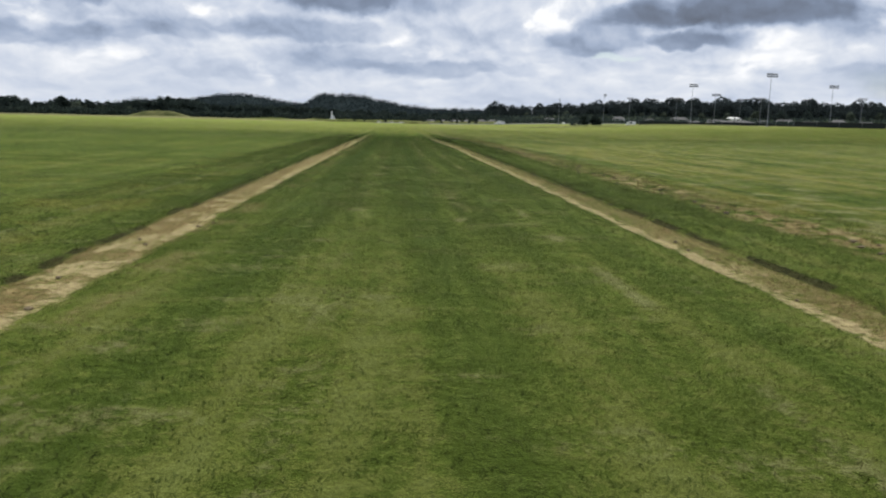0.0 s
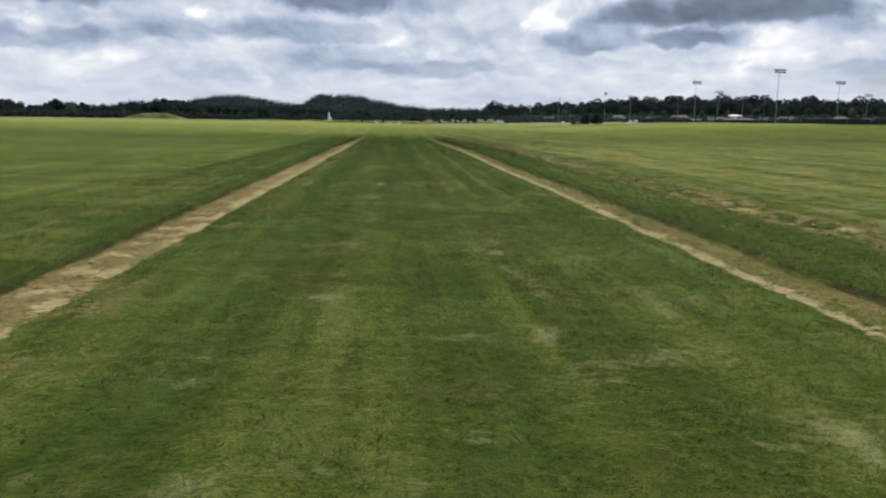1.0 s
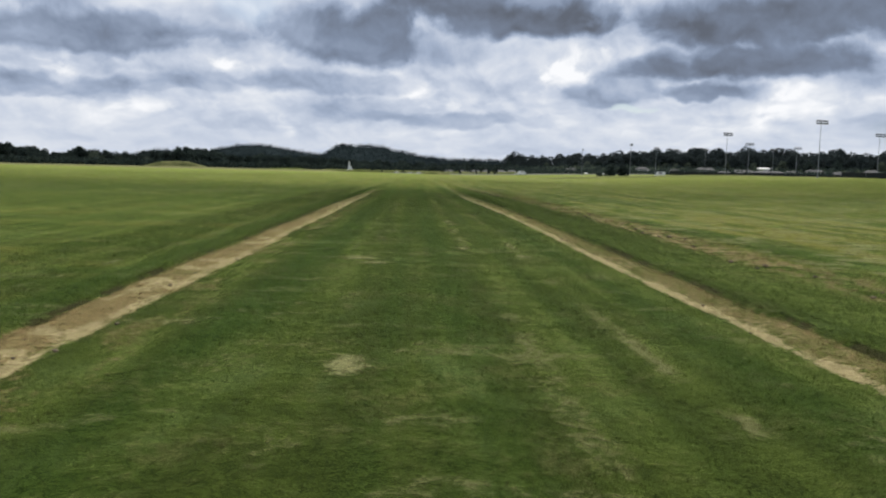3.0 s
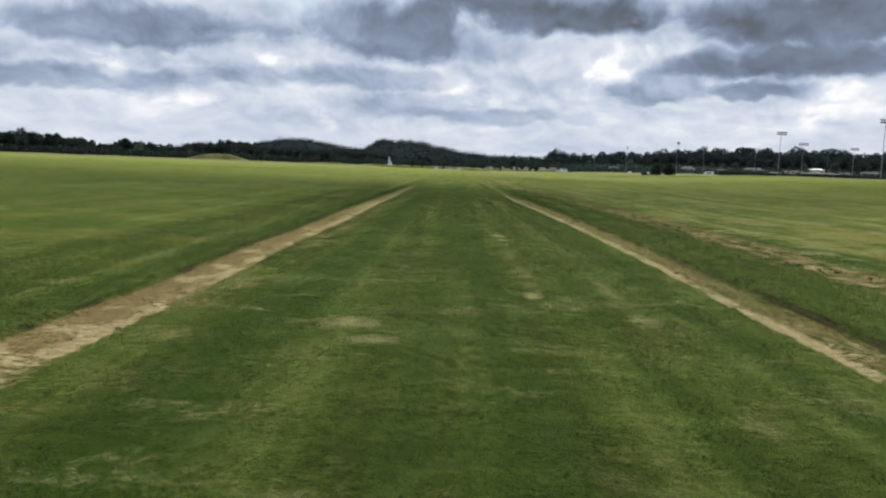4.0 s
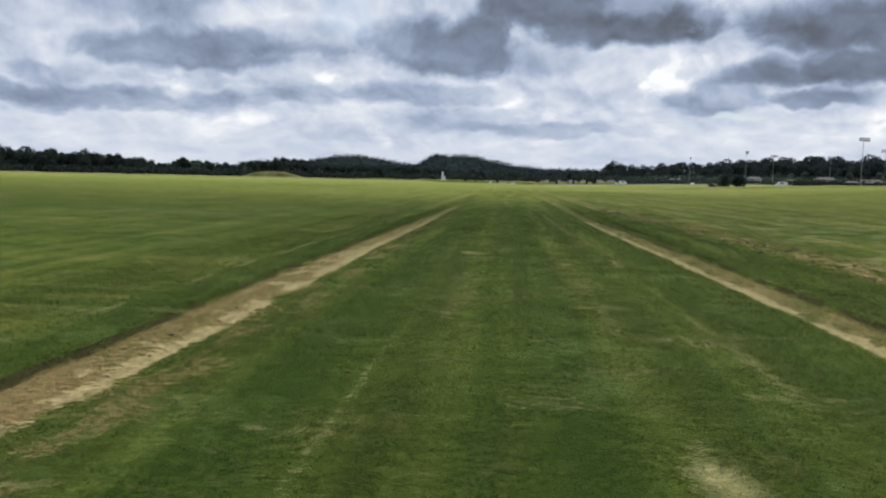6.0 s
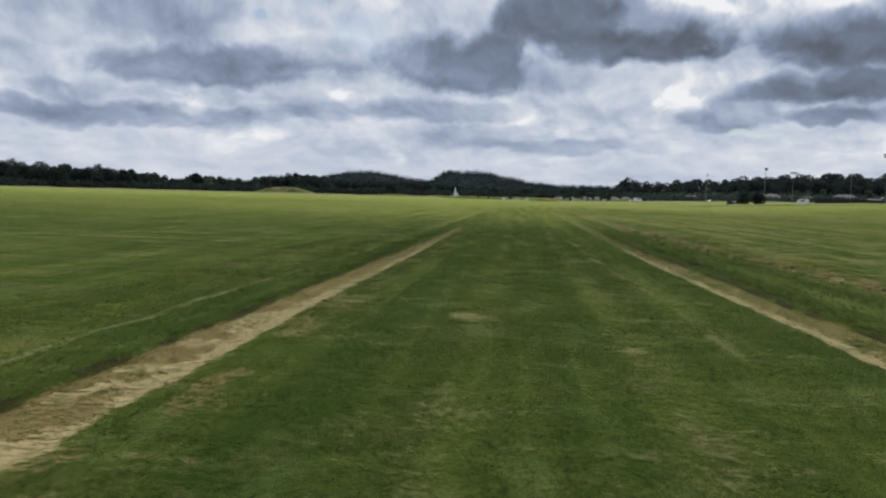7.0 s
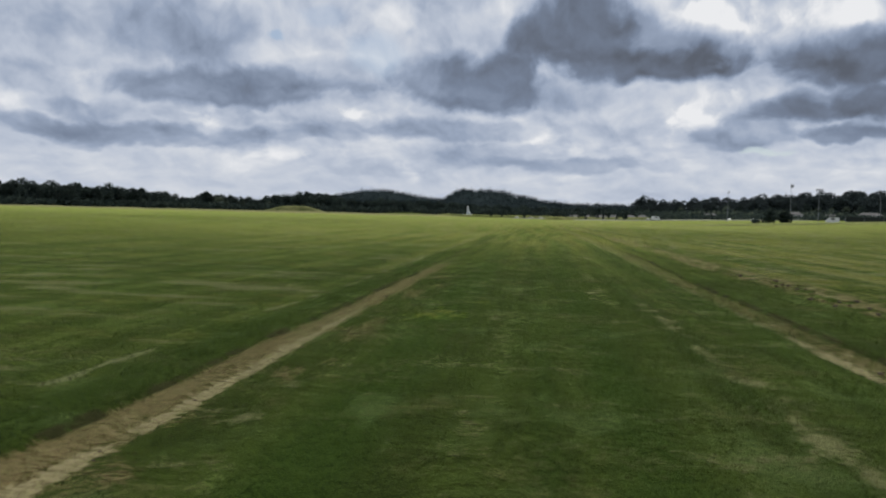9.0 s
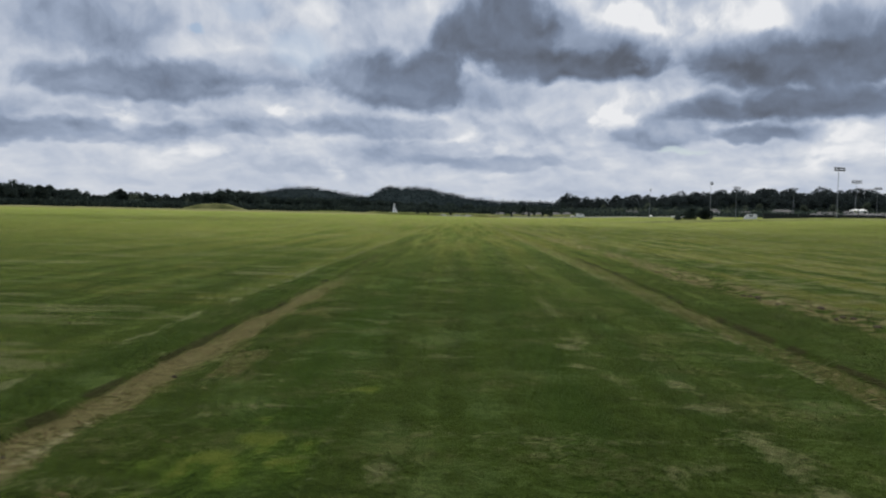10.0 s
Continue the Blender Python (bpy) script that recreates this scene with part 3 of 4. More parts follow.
    furrow = fbm(x * 1.6 + y * 0.05, y * 0.30, 81)
    gold = beyond * (1 - 0.6 * step(30, 90, x)) * (0.45 + 0.6 * step(0.38, 0.66, furrow)) * (1 - 0.5 * step(150, 260, y))
    gold = np.maximum(gold, out_l * step(0.46, 0.68, fbm(x * 0.35, y * 1.5, 86)) * 0.35 * (1 - step(120, 200, y)))
    gold = np.maximum(gold, 0.35 * step(80, 120, y) * (1 - step(220, 330, y)) * band(x, 20, 60, 30))
    straw = np.maximum(straw, beyond * (1 - step(30, 70, x)) * step(0.50, 0.70, fbm(x * 1.6, y * 2.6, 82)) * 0.55)
    # dark turf bands; the 0.22 term paints dimmer light past y = 20
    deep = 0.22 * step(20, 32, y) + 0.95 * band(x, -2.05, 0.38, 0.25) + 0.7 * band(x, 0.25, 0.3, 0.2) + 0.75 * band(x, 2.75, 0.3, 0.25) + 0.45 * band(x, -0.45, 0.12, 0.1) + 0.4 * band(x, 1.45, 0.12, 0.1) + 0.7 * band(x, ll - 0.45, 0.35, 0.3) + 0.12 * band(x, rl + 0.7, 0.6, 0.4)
    rows = beyond * step(8, 10, x) * (1 - step(26, 40, x)) * step(0.25, 0.8, np.sin(x * 3.1 + 3 * fbm(x * 0.1, y * 0.02, 89))) * step(70, 90, y)
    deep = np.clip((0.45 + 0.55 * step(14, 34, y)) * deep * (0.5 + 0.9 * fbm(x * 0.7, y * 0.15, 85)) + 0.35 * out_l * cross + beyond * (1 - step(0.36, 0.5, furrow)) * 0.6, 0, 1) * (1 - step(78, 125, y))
    weeds = spots(x, y, WEED_SPOTS, 83) * (0.45 + 0.8 * step(0.42, 0.6, fbm(x * 7, y * 4, 84)))
    # paler grass, with the sunlit brightness of far, near and mid-strip turf painted in
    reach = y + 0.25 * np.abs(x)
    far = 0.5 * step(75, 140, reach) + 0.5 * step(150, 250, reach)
    meadow_lit = np.clip(np.maximum(beyond * 0.12, far * 0.95) + 0.75 * (1 - step(3, 20, y)) + 0.22 * step(8, 24, y) * (1 - step(58, 78, y)) + out_l * (0.15 + 0.5 * step(40, 90, -x)), 0, 1)
    # the lips' thin shadow line is put into the colour here
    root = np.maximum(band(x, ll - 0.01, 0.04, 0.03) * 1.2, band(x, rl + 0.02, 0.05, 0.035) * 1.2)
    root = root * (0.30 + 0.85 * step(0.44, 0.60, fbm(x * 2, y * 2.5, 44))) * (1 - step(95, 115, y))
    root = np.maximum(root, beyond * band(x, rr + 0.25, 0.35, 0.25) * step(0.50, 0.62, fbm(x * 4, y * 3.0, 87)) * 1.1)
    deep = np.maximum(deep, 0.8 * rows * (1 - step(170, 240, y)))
    return dict(straw=straw, thatch=thatch, soil=soil, weeds=weeds, meadow_lit=meadow_lit, root=root, gold=gold * 0.95, deep=deep, chalk=chalk)


def land(x, y):
    """The broad lie of the land."""
    r = np.hypot(x, y - 40)
    z = step(30, 125, x) * (2.5 - 1.0 * step(280, 420, y))
    z = z + 2.6 * step(400, 660, y) * step(80, 240, x)
    z = z + 0.25 * (fbm(x / 45, y / 45, 91, 3) - 0.5) * step(70, 200, r)
    return z


def turf_height(x, y):
    fade = 1 - step(90, 130, np.hypot(x, y - 40))
    ll, lt, rt, rl = left_lip(y), left_track(y), right_track(y), right_lip(y)
    inside = step(-0.03, 0.03, x - ll) * step(-0.03, 0.03, rl - x)
    z = -0.045 * inside * (1 - 0.6 * step(85, 110, y))
    z = z - 0.018 * (np.exp(-((x - lt) / 0.16) ** 2) + np.exp(-((x - rt) / 0.16) ** 2))
    z = z + 0.03 * (fbm(x * 0.8, y * 0.8, 93, 3) - 0.5) + 0.012 * (fbm(x * 6, y * 6, 95, 2) - 0.5)
    rr = rough_line(y)
    z = z + np.exp(-((x - rr) / 0.3) ** 2) * 0.07 * (fbm(x * 3, y * 3, 97, 3) - 0.5)
    z = z + 0.05 * step(0.2, 2, x - rr) * (fbm(x * 1.4 + y * 0.05, y * 0.12, 81) - 0.5)
    return land(x, y) + z * fade


def spread(start, first, grow, end):
    out, d = [], first
    while start < end:
        d *= grow
        start += d
        out.append(min(start, end + 1))
    return out


def sheet(name, xs, ys, zf, mat):
    X, Y = np.meshgrid(xs, ys)
    Z = zf(X, Y)
    nx, ny = len(xs), len(ys)
    me = bpy.data.meshes.new(name)
    me.vertices.add(nx * ny)
    me.vertices.foreach_set("co", np.stack([X, Y, Z], -1).reshape(-1).astype(np.float32))
    i = (np.arange(ny - 1)[:, None] * nx + np.arange(nx - 1)[None, :]).reshape(-1)
    quads = np.stack([i, i + 1, i + nx + 1, i + nx], -1).reshape(-1)
    me.loops.add(len(quads))
    me.loops.foreach_set("vertex_index", quads.astype(np.int32))
    me.polygons.add(len(quads) // 4)
    me.polygons.foreach_set("loop_start", np.arange(0, len(quads), 4, dtype=np.int32))
    me.update(calc_edges=True)
    me.polygons.foreach_set("use_smooth", np.ones(len(quads) // 4, dtype=bool))
    me.materials.append(mat)
    return me, X, Y


def put_masks(me, masks):
    for key, v in masks.items():
        a = me.attributes.new(key, "FLOAT", "POINT")
        a.data.foreach_set("value", np.asarray(v, dtype=np.float32).reshape(-1))


xs_fine = list(np.arange(-7.2, 8.4, 0.07))
xs = [-v for v in reversed(spread(7.2, 0.07, 1.05, 3600))] + xs_fine + spread(xs_fine[-1], 0.07, 1.05, 3600)
ys_fine = list(np.arange(0.0, 98.0, 0.11))
ys = [-v for v in reversed(spread(0.0, 0.11, 1.25, 900))] + ys_fine + spread(ys_fine[-1], 0.11, 1.035, 3900)
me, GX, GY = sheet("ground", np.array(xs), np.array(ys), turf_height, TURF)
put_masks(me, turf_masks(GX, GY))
tagged(new("ground", me), "mown green turf field with worn straw patches and mowing stripes", "field", kind="structure")

# ---- helpers for things ----
def mesh_from(name, verts, faces, mat, smooth=False):
    me = bpy.data.meshes.new(name)
    me.from_pydata([tuple(v) for v in verts], [], faces)
    if smooth:
        me.polygons.foreach_set("use_smooth", np.ones(len(me.polygons), dtype=bool))
    me.materials.append(mat)
    return me


def tris(name, P, mat):
    """A mesh of loose triangles from an array of shape (n, 3, 3)."""
    n = len(P)
    me = bpy.data.meshes.new(name)
    me.vertices.add(n * 3)
    me.vertices.foreach_set("co", P.reshape(-1).astype(np.float32))
    me.loops.add(n * 3)
    me.loops.foreach_set("vertex_index", np.arange(n * 3, dtype=np.int32))
    me.polygons.add(n)
    me.polygons.foreach_set("loop_start", np.arange(0, n * 3, 3, dtype=np.int32))
    me.update(calc_edges=True)
    me.materials.append(mat)
    return me


def part(name, bm, mat, parent, label="", smooth=False):
    me = bpy.data.meshes.new(name)
    bm.to_mesh(me)
    bm.free()
    if smooth:
        me.polygons.foreach_set("use_smooth", np.ones(len(me.polygons), dtype=bool))
    me.materials.append(mat)
    ob = new(name, me)
    ob.parent = parent
    return tagged(ob, label)


def box(bm, x0, y0, z0, x1, y1, z1, bevel=0.0):
    r = bmesh.ops.create_cube(bm, size=1.0, matrix=Matrix.LocRotScale(((x0 + x1) / 2, (y0 + y1) / 2, (z0 + z1) / 2), None, (x1 - x0, y1 - y0, z1 - z0)))
    if bevel:
        bmesh.ops.bevel(bm, geom=list({e for v in r["verts"] for e in v.link_edges}), offset=bevel, segments=2, affect="EDGES")
    return bm


def rod(bm, p, q, r0, r1, seg=8):
    p, q = Vector(p), Vector(q)
    m = Matrix.Translation((p + q) / 2) @ (q - p).to_track_quat("Z", "Y").to_matrix().to_4x4()
    bmesh.ops.create_cone(bm, cap_ends=True, segments=seg, radius1=r0, radius2=r1, depth=(q - p).length, matrix=m)
    return bm


def empty(name, x, y, z=None, turn=0.0):
    ob = new(name)
    ob.empty_display_size = 0.5
    if z is None:
        z = float(turf_height(np.array([x], float), np.array([y], float))[0])
    ob.matrix_basis = pose(x, y, z, 0, 0, turn)
    return ob


def ground_z(x, y):
    return float(turf_height(np.array([x], float), np.array([y], float))[0])


# ---- trees ----
def leaf_cloud(rng, lobes, count, size):
    """Leaf triangles strewn over and just inside a set of lobes (centre, radii)."""
    w = np.array([l[1][0] * l[1][2] for l in lobes])
    pick = rng.choice(len(lobes), count, p=w / w.sum())
    C = np.array([l[0] for l in lobes])[pick]
    Rr = np.array([l[1] for l in lobes])[pick]
    d = rng.normal(size=(count, 3))
    d /= np.linalg.norm(d, axis=1)[:, None]
    p = C + d * Rr * (0.62 + 0.45 * rng.random((count, 1)) ** 0.6)
    s = size * (0.55 + 0.9 * rng.random((count, 1)))
    a = rng.normal(size=(count, 3))
    b = rng.normal(size=(count, 3))
    a /= np.linalg.norm(a, axis=1)[:, None]
    b /= np.linalg.norm(b, axis=1)[:, None]
    return np.stack([p + a * s, p + b * s, p - (a + b) * s * 0.6], 1)


def make_tree(name, seed, h, spread_r, leaves, size, leaf_mat, label, category="tree", clear=0.02, conical=0.0):
    rng = np.random.default_rng(seed)
    root = empty(name, 0, 0, 0)
    bm = bmesh.new()
    lean = rng.normal(size=2) * 0.02 * h
    top = (lean[0], lean[1], h * 0.72)
    rod(bm, (0, 0, -0.15), (lean[0] * 0.5, lean[1] * 0.5, h * 0.38), h * 0.026, h * 0.018)
    rod(bm, (lean[0] * 0.5, lean[1] * 0.5, h * 0.37), top, h * 0.018, h * 0.006)
    lobes = []
    n = 9 if conical == 0 else 8
    for i in range(n):
        a = i * 2.4 + rng.random()
        t = (i + 0.5) / n
        zc = h * (clear + 0.12 + (0.80 - clear) * t)
        out = spread_r * (0.62 * math.sin(math.pi * min(1, t * 0.85 + 0.15)) + 0.05) * (1 - conical * t)
        c = (lean[0] + math.cos(a) * out, lean[1] + math.sin(a) * out, zc)
        rr = spread_r * (0.42 + 0.22 * rng.random()) * (1 - conical * 0.75 * t)
        lobes.append((c, (rr, rr, rr * (0.72 + 0.3 * rng.random()))))
        rod(bm, (lean[0] * 0.4, lean[1] * 0.4, max(0.12 * h, zc - 0.22 * h)), c, h * 0.010, h * 0.003, 5)
    part("trunk", bm, BARK, root)
    crown = new("crown", tris("crown", leaf_cloud(rng, lobes, leaves, size), leaf_mat))
    crown.parent = root
    return tagged(root, label, category)


def scatter(kinds, spots_, group):
    """Copies of the given trees; the first spot of each kind takes the tree itself."""
    used = set()
    for k, x, y, s, turn in spots_:
        src = kinds[k]
        z = ground_z(x, y)
        m = pose(x, y, z, 0, 0, turn)
        if k not in used:
            used.add(k)
            src.scale = (s, s, s)
            src.matrix_basis = m @ Matrix.Diagonal((s, s, s, 1))
            tagged(src, group=group)
        else:
            ob = copy_thing(src, m)
            ob.matrix_basis = m @ Matrix.Diagonal((s, s, s, 1))
    for k, src in enumerate(kinds):
        if k not in used:
            for o in (*src.children_recursive, src):
                bpy.data.objects.remove(o)


def joined(name, kinds, spots_, label, mat):
    """The rows behind the front one, crowns only, joined into one mesh."""
    out = []
    for k, x, y, s, turn in spots_:
        me = [c for c in kinds[k].children if c.name.startswith("crown")][0].data
        P = np.empty(len(me.vertices) * 3, dtype=np.float32)
        me.vertices.foreach_get("co", P)
        P = P.reshape(-1, 3) * s
        c, n = math.cos(radians(turn)), math.sin(radians(turn))
        Q = np.stack([P[:, 0] * c - P[:, 1] * n + x, P[:, 0] * n + P[:, 1] * c + y, P[:, 2] + ground_z(x, y)], 1)
        out.append(Q.reshape(-1, 3, 3))
    tagged(new(name, tris(name, np.concatenate(out), mat)), label, "wood", kind="stuff")


def skyline(az, knots):
    return float(np.interp(az, [k[0] for k in knots], [k[1] for k in knots]))


rng = np.random.default_rng(7)
WOOD = [make_tree("tree", 20 + i, 20.0, 6.6 + 0.8 * (i % 3), 2200, 0.95, LEAF, "dark green broadleaf tree in a wooded field margin") for i in range(5)]
WOOD += [make_tree("tree", 40 + i, 20.0, 7.2, 2000, 0.95, LEAF_PALE, "paler grey-green broadleaf tree in a wooded field margin") for i in range(2)]

# tree line on the far side of the field, height by bearing in degrees
WEST = ((-40, 1.6), (-32, 1.5), (-30, 1.35), (-27, 1.2), (-25.6, 0.85), (-23.7, 1.15), (-21, 0.85), (-18, 1.08), (-17, 1.36), (-15.6, 1.25), (-13.5, 1.0), (-9, 0.95), (0, 0.72), (7, 0.7))
EAST = ((7.0, 1.35), (7.6, 1.7), (9.2, 1.38), (11, 1.55), (14, 1.7), (18, 2.0), (22, 2.05), (25, 2.15), (30, 2.1), (34, 1.95), (40, 1.85), (48, 1.9))
spots_, behind = [], []
for row, dist in enumerate((965, 1000, 1040)):
    az = -44.0
    while az < 7:
        d = dist + rng.normal() * 8
        x, y = d * math.sin(radians(az)), 36 + d * math.cos(radians(az))
        h = (d * math.tan(radians(skyline(az, WEST))) + 1.3) * (0.72 + 0.38 * rng.random()) / (1.0 if row else 1.08)
        pale = -23 < az < -19 and rng.random() < 0.5
        (behind if row else spots_).append((5 + int(rng.integers(2)) if pale else int(rng.integers(5)), x, y, h / 20.0, rng.random() * 360))
        az += math.degrees((8.0 + 6.0 * rng.random()) / d) * max(0.8, h / 20) * (1.0, 0.7, 0.7)[row]
joined("woodland", WOOD, behind, "deep dark green broadleaf wood behind the field margin", LEAF)
scatter(WOOD, spots_, "trees of the western wood edge")

GROVE = [make_tree("tree", 60 + i, 26.0, 7.6 + 1.4 * (i % 3), 2400, 0.9, LEAF, "dark green tall tree of a wooded rise", clear=0.04) for i in range(4)]
GROVE += [make_tree("tree", 70, 26.0, 8.6, 2200, 1.15, LEAF_PALE, "pale grey-green tree of a wooded rise")]
spots_, behind = [], []
for row, dist in enumerate((860, 930, 1010)):
    az = 7.2
    while az < 50:
        d = dist + rng.normal() * 9
        x, y = d * math.sin(radians(az)), 36 + d * math.cos(radians(az))
        full = d * math.tan(radians(skyline(az, EAST))) + 1.6 - ground_z(x, y)
        h = full * (0.58, 0.80, 0.98)[row] * ((0.66, 0.78, 0.84)[row] + (0.46, 0.32, 0.22)[row] * rng.random() ** 1.3)
        pale = rng.random() < (0.42, 0.26, 0.10)[row]
        (behind if row else spots_).append((4 if pale else int(rng.integers(4)), x, y, h / 26.0, rng.random() * 360))
        az += math.degrees((9.0 + 9.0 * rng.random()) / d) * (1.0, 0.5, 0.36)[row]
joined("woodland", GROVE, behind, "deep grey-green wood on the rise behind the courts", LEAF_HAZY)
scatter(GROVE, spots_, "trees of the eastern rise")


# ---- wooded hills ----
def hill(name, dist, az0, az1, height, depth, seed, leaf_count, leaf_size, label):
    """A long wooded ridge whose crest height depends on the bearing; crowns stand out as bumps and leaf clumps."""
    U = np.linspace(radians(az0), radians(az1), 220)
    V = np.linspace(-1, 1, 26)
    A, B = np.meshgrid(U, V)

    def place(a, b):
        d = dist + b * depth
        x, y = d * np.sin(a), 36 + d * np.cos(a)
        prof = np.cos(b * math.pi / 2) ** 1.2
        z = height(np.degrees(a)) * prof
        return x, y, z + (fbm(x / 14, y / 14, seed, 3) - 0.35) * 9 * prof - 0.5

    X, Y, Z = place(A, B)
    verts = np.stack([X, Y, Z], -1).reshape(-1, 3)
    nx = len(U)
    faces = [(j * nx + i, j * nx + i + 1, (j + 1) * nx + i + 1, (j + 1) * nx + i) for j in range(len(V) - 1) for i in range(nx - 1)]
    me = mesh_from(name, verts, faces, LEAF_HILL_HAZY)
    ob = tagged(new(name, me), label, "hill", kind="structure")
    # crowns of single trees, each a clump of leaves
    r = np.random.default_rng(seed)
    trees, leaves = leaf_count // 20, 20
    a = radians(az0) + r.random(trees) * radians(az1 - az0)
    b = -1 + 1.15 * r.random(trees)
    x, y, z = place(a, b)
    wide = leaf_size * (1.6 + 1.8 * r.random(trees) ** 2)
    tall = wide * (0.8 + 0.9 * r.random(trees))
    d = r.normal(size=(trees, leaves, 3))
    d /= np.linalg.norm(d, axis=2)[..., None]
    d *= np.stack([wide, wide, tall], 1)[:, None, :] * (0.55 + 0.5 * r.random((trees, leaves, 1)))
    p = (np.stack([x, y, z + 0.35 * tall], 1)[:, None, :] + d).reshape(-1, 3)
    q, w = r.normal(size=(2, len(p), 3)) * leaf_size * 0.4
    P = np.stack([p + q, p + w, p - (q + w) * 0.5], 1)
    crowns = new("tree_crowns", tris("tree_crowns", P, LEAF_HILL_HAZY))
    crowns.parent = ob
    tagged(crowns, kind="stuff")


def metres(dist, el):
    return dist * np.tan(np.radians(el)) + 1.6


def ridge_a(az):
    return metres(2500, 0.98 + 0.60 * np.exp(-np.abs((az + 11.7) / 2.9) ** 2.2)) * step(-24, -18, az) * (1 - step(-4, 0, az))


def ridge_b(az):
    left = 1 / (1 + np.exp(-(az + 6.4) / 0.28))
    fall = np.where(az < -3.6, 1.0, np.exp(-((az + 3.6) / 3.4) ** 2))
    return metres(1800, 0.80 + 0.92 * left * fall) * step(-20, -14, az) * (1 - step(9, 13, az))


hill("wooded_hill", 2500, -26, 2, ridge_a, 260, 201, 70000, 2.5, "distant blue-green wooded hill with a rounded top")
hill("wooded_hill", 1800, -21, 14, ridge_b, 190, 211, 110000, 2.0, "dark wooded hill with a steep shoulder and a long ridge")


# dense low growth that closes the foot of the woods
def thicket(name, az0, az1, dist, depth, tall, count, size, mat, seed, label):
    r = np.random.default_rng(seed)
    a = np.radians(az0 + (az1 - az0) * r.random(count))
    d = dist + depth * (r.random(count) - 0.5)
    x, y = d * np.sin(a), 36 + d * np.cos(a)
    top = tall * (0.45 + 0.75 * fbm(x / 11, y / 11, seed, 3))
    z = turf_height(x, y) + top * r.random(count) ** 1.1
    p = np.stack([x, y, z], 1)
    q, w = r.normal(size=(2, count, 3))
    P = np.stack([p + q * size, p + w * size, p - (q + w) * size * 0.5], 1)
    tagged(new(name, tris(name, P, mat)), label, "undergrowth", kind="stuff")


thicket("undergrowth", -46, 8, 955, 40, 11.0, 30000, 1.1, LEAF, 301, "dark tangled undergrowth along the foot of the wood")
thicket("undergrowth", 7, 52, 850, 60, 10.0, 24000, 1.1, LEAF, 303, "dark tangled undergrowth below the tall trees")

thicket("undergrowth", 9, 50, 800, 40, 9.0, 3600, 0.9, LEAF_PALE, 307, "pale grey-green scrub and young growth below the wood")
thicket("undergrowth", 8, 30, 690, 50, 5.0, 9000, 0.8, LEAF, 305, "dark clipped hedge and scrub beside the far road")

# two large bushy trees by the field's right-hand side
BIG_A = make_tree("tree", 81, 8.9, 4.4, 30000, 0.17, LEAF_DARK, "large dark green bushy tree with crown down to the grass", clear=-0.06)
BIG_A.matrix_basis = pose(105.4, 134.6, ground_z(105.4, 134.6), 0, 0, 40) @ Matrix.Diagonal((0.93, 0.93, 0.96, 1))
BIG_B = make_tree("tree", 82, 7.6, 5.0, 26000, 0.17, LEAF_OLIVE, "broad olive green bushy tree beside a taller dark one", clear=-0.06)
BIG_B.matrix_basis = pose(111.2, 129.6, ground_z(111.2, 129.6), 0, 0, 130) @ Matrix.Diagonal((1.0, 1.0, 0.84, 1))
BIG_C = make_tree("tree", 83, 6.0, 3.8, 15000, 0.17, LEAF_DARK, "low dark green bushy tree at the edge of the field", clear=-0.06)
BIG_C.matrix_basis = pose(108.0, 132.0, ground_z(108.0, 132.0), 0, 0, 10)

# two rounded shrubs standing alone on the far turf
for i, (x, y, h) in enumerate(((101.5, 412, 6.2), (109.0, 414, 5.4))):
    s_ = make_tree("shrub", 90 + i, h, h * 0.5, 4200, 0.26, LEAF, "rounded dark evergreen shrub on open grass", "shrub", clear=-0.08)
    s_.matrix_basis = pose(x, y, ground_z(x, y), 0, 0, 50 * i)
    tagged(s_, group="pair of shrubs")
s_ = make_tree("shrub", 96, 1.8, 1.8, 1200, 0.2, LEAF, "small dark shrub on open grass", "shrub", clear=-0.1)
s_.matrix_basis = pose(95.5, 411, ground_z(95.5, 411))

# young trees along the far road: bearing, distance, height
YOUNG = [make_tree("young_tree", 110 + i, 8.0, 2.6, 1500, 0.3, LEAF, "young dark conical tree planted along a road", "tree", clear=0.08, conical=0.55) for i in range(2)]
spots_ = []
for i, (az, d, h) in enumerate(((-0.9, 640, 5), (1.5, 620, 7.5), (2.2, 700, 4.5), (2.7, 705, 4.2), (3.2, 700, 5), (3.7, 690, 4.6), (4.1, 705, 5.4), (4.6, 700, 4.2), (5.0, 690, 4.8), (5.4, 700, 4.4), (6.0, 695, 5), (6.6, 640, 7), (8.8, 690, 5),
                                (9.6, 700, 5.6), (10.4, 690, 4.8), (11.3, 680, 5.5), (12.4, 690, 5), (-3.4, 700, 4.6), (-2.6, 690, 4))):
    spots_.append((i % 2, d * math.sin(radians(az)), 71 + d * math.cos(radians(az)), h / 8.0, i * 47))
scatter(YOUNG, spots_, "young trees along the far road")


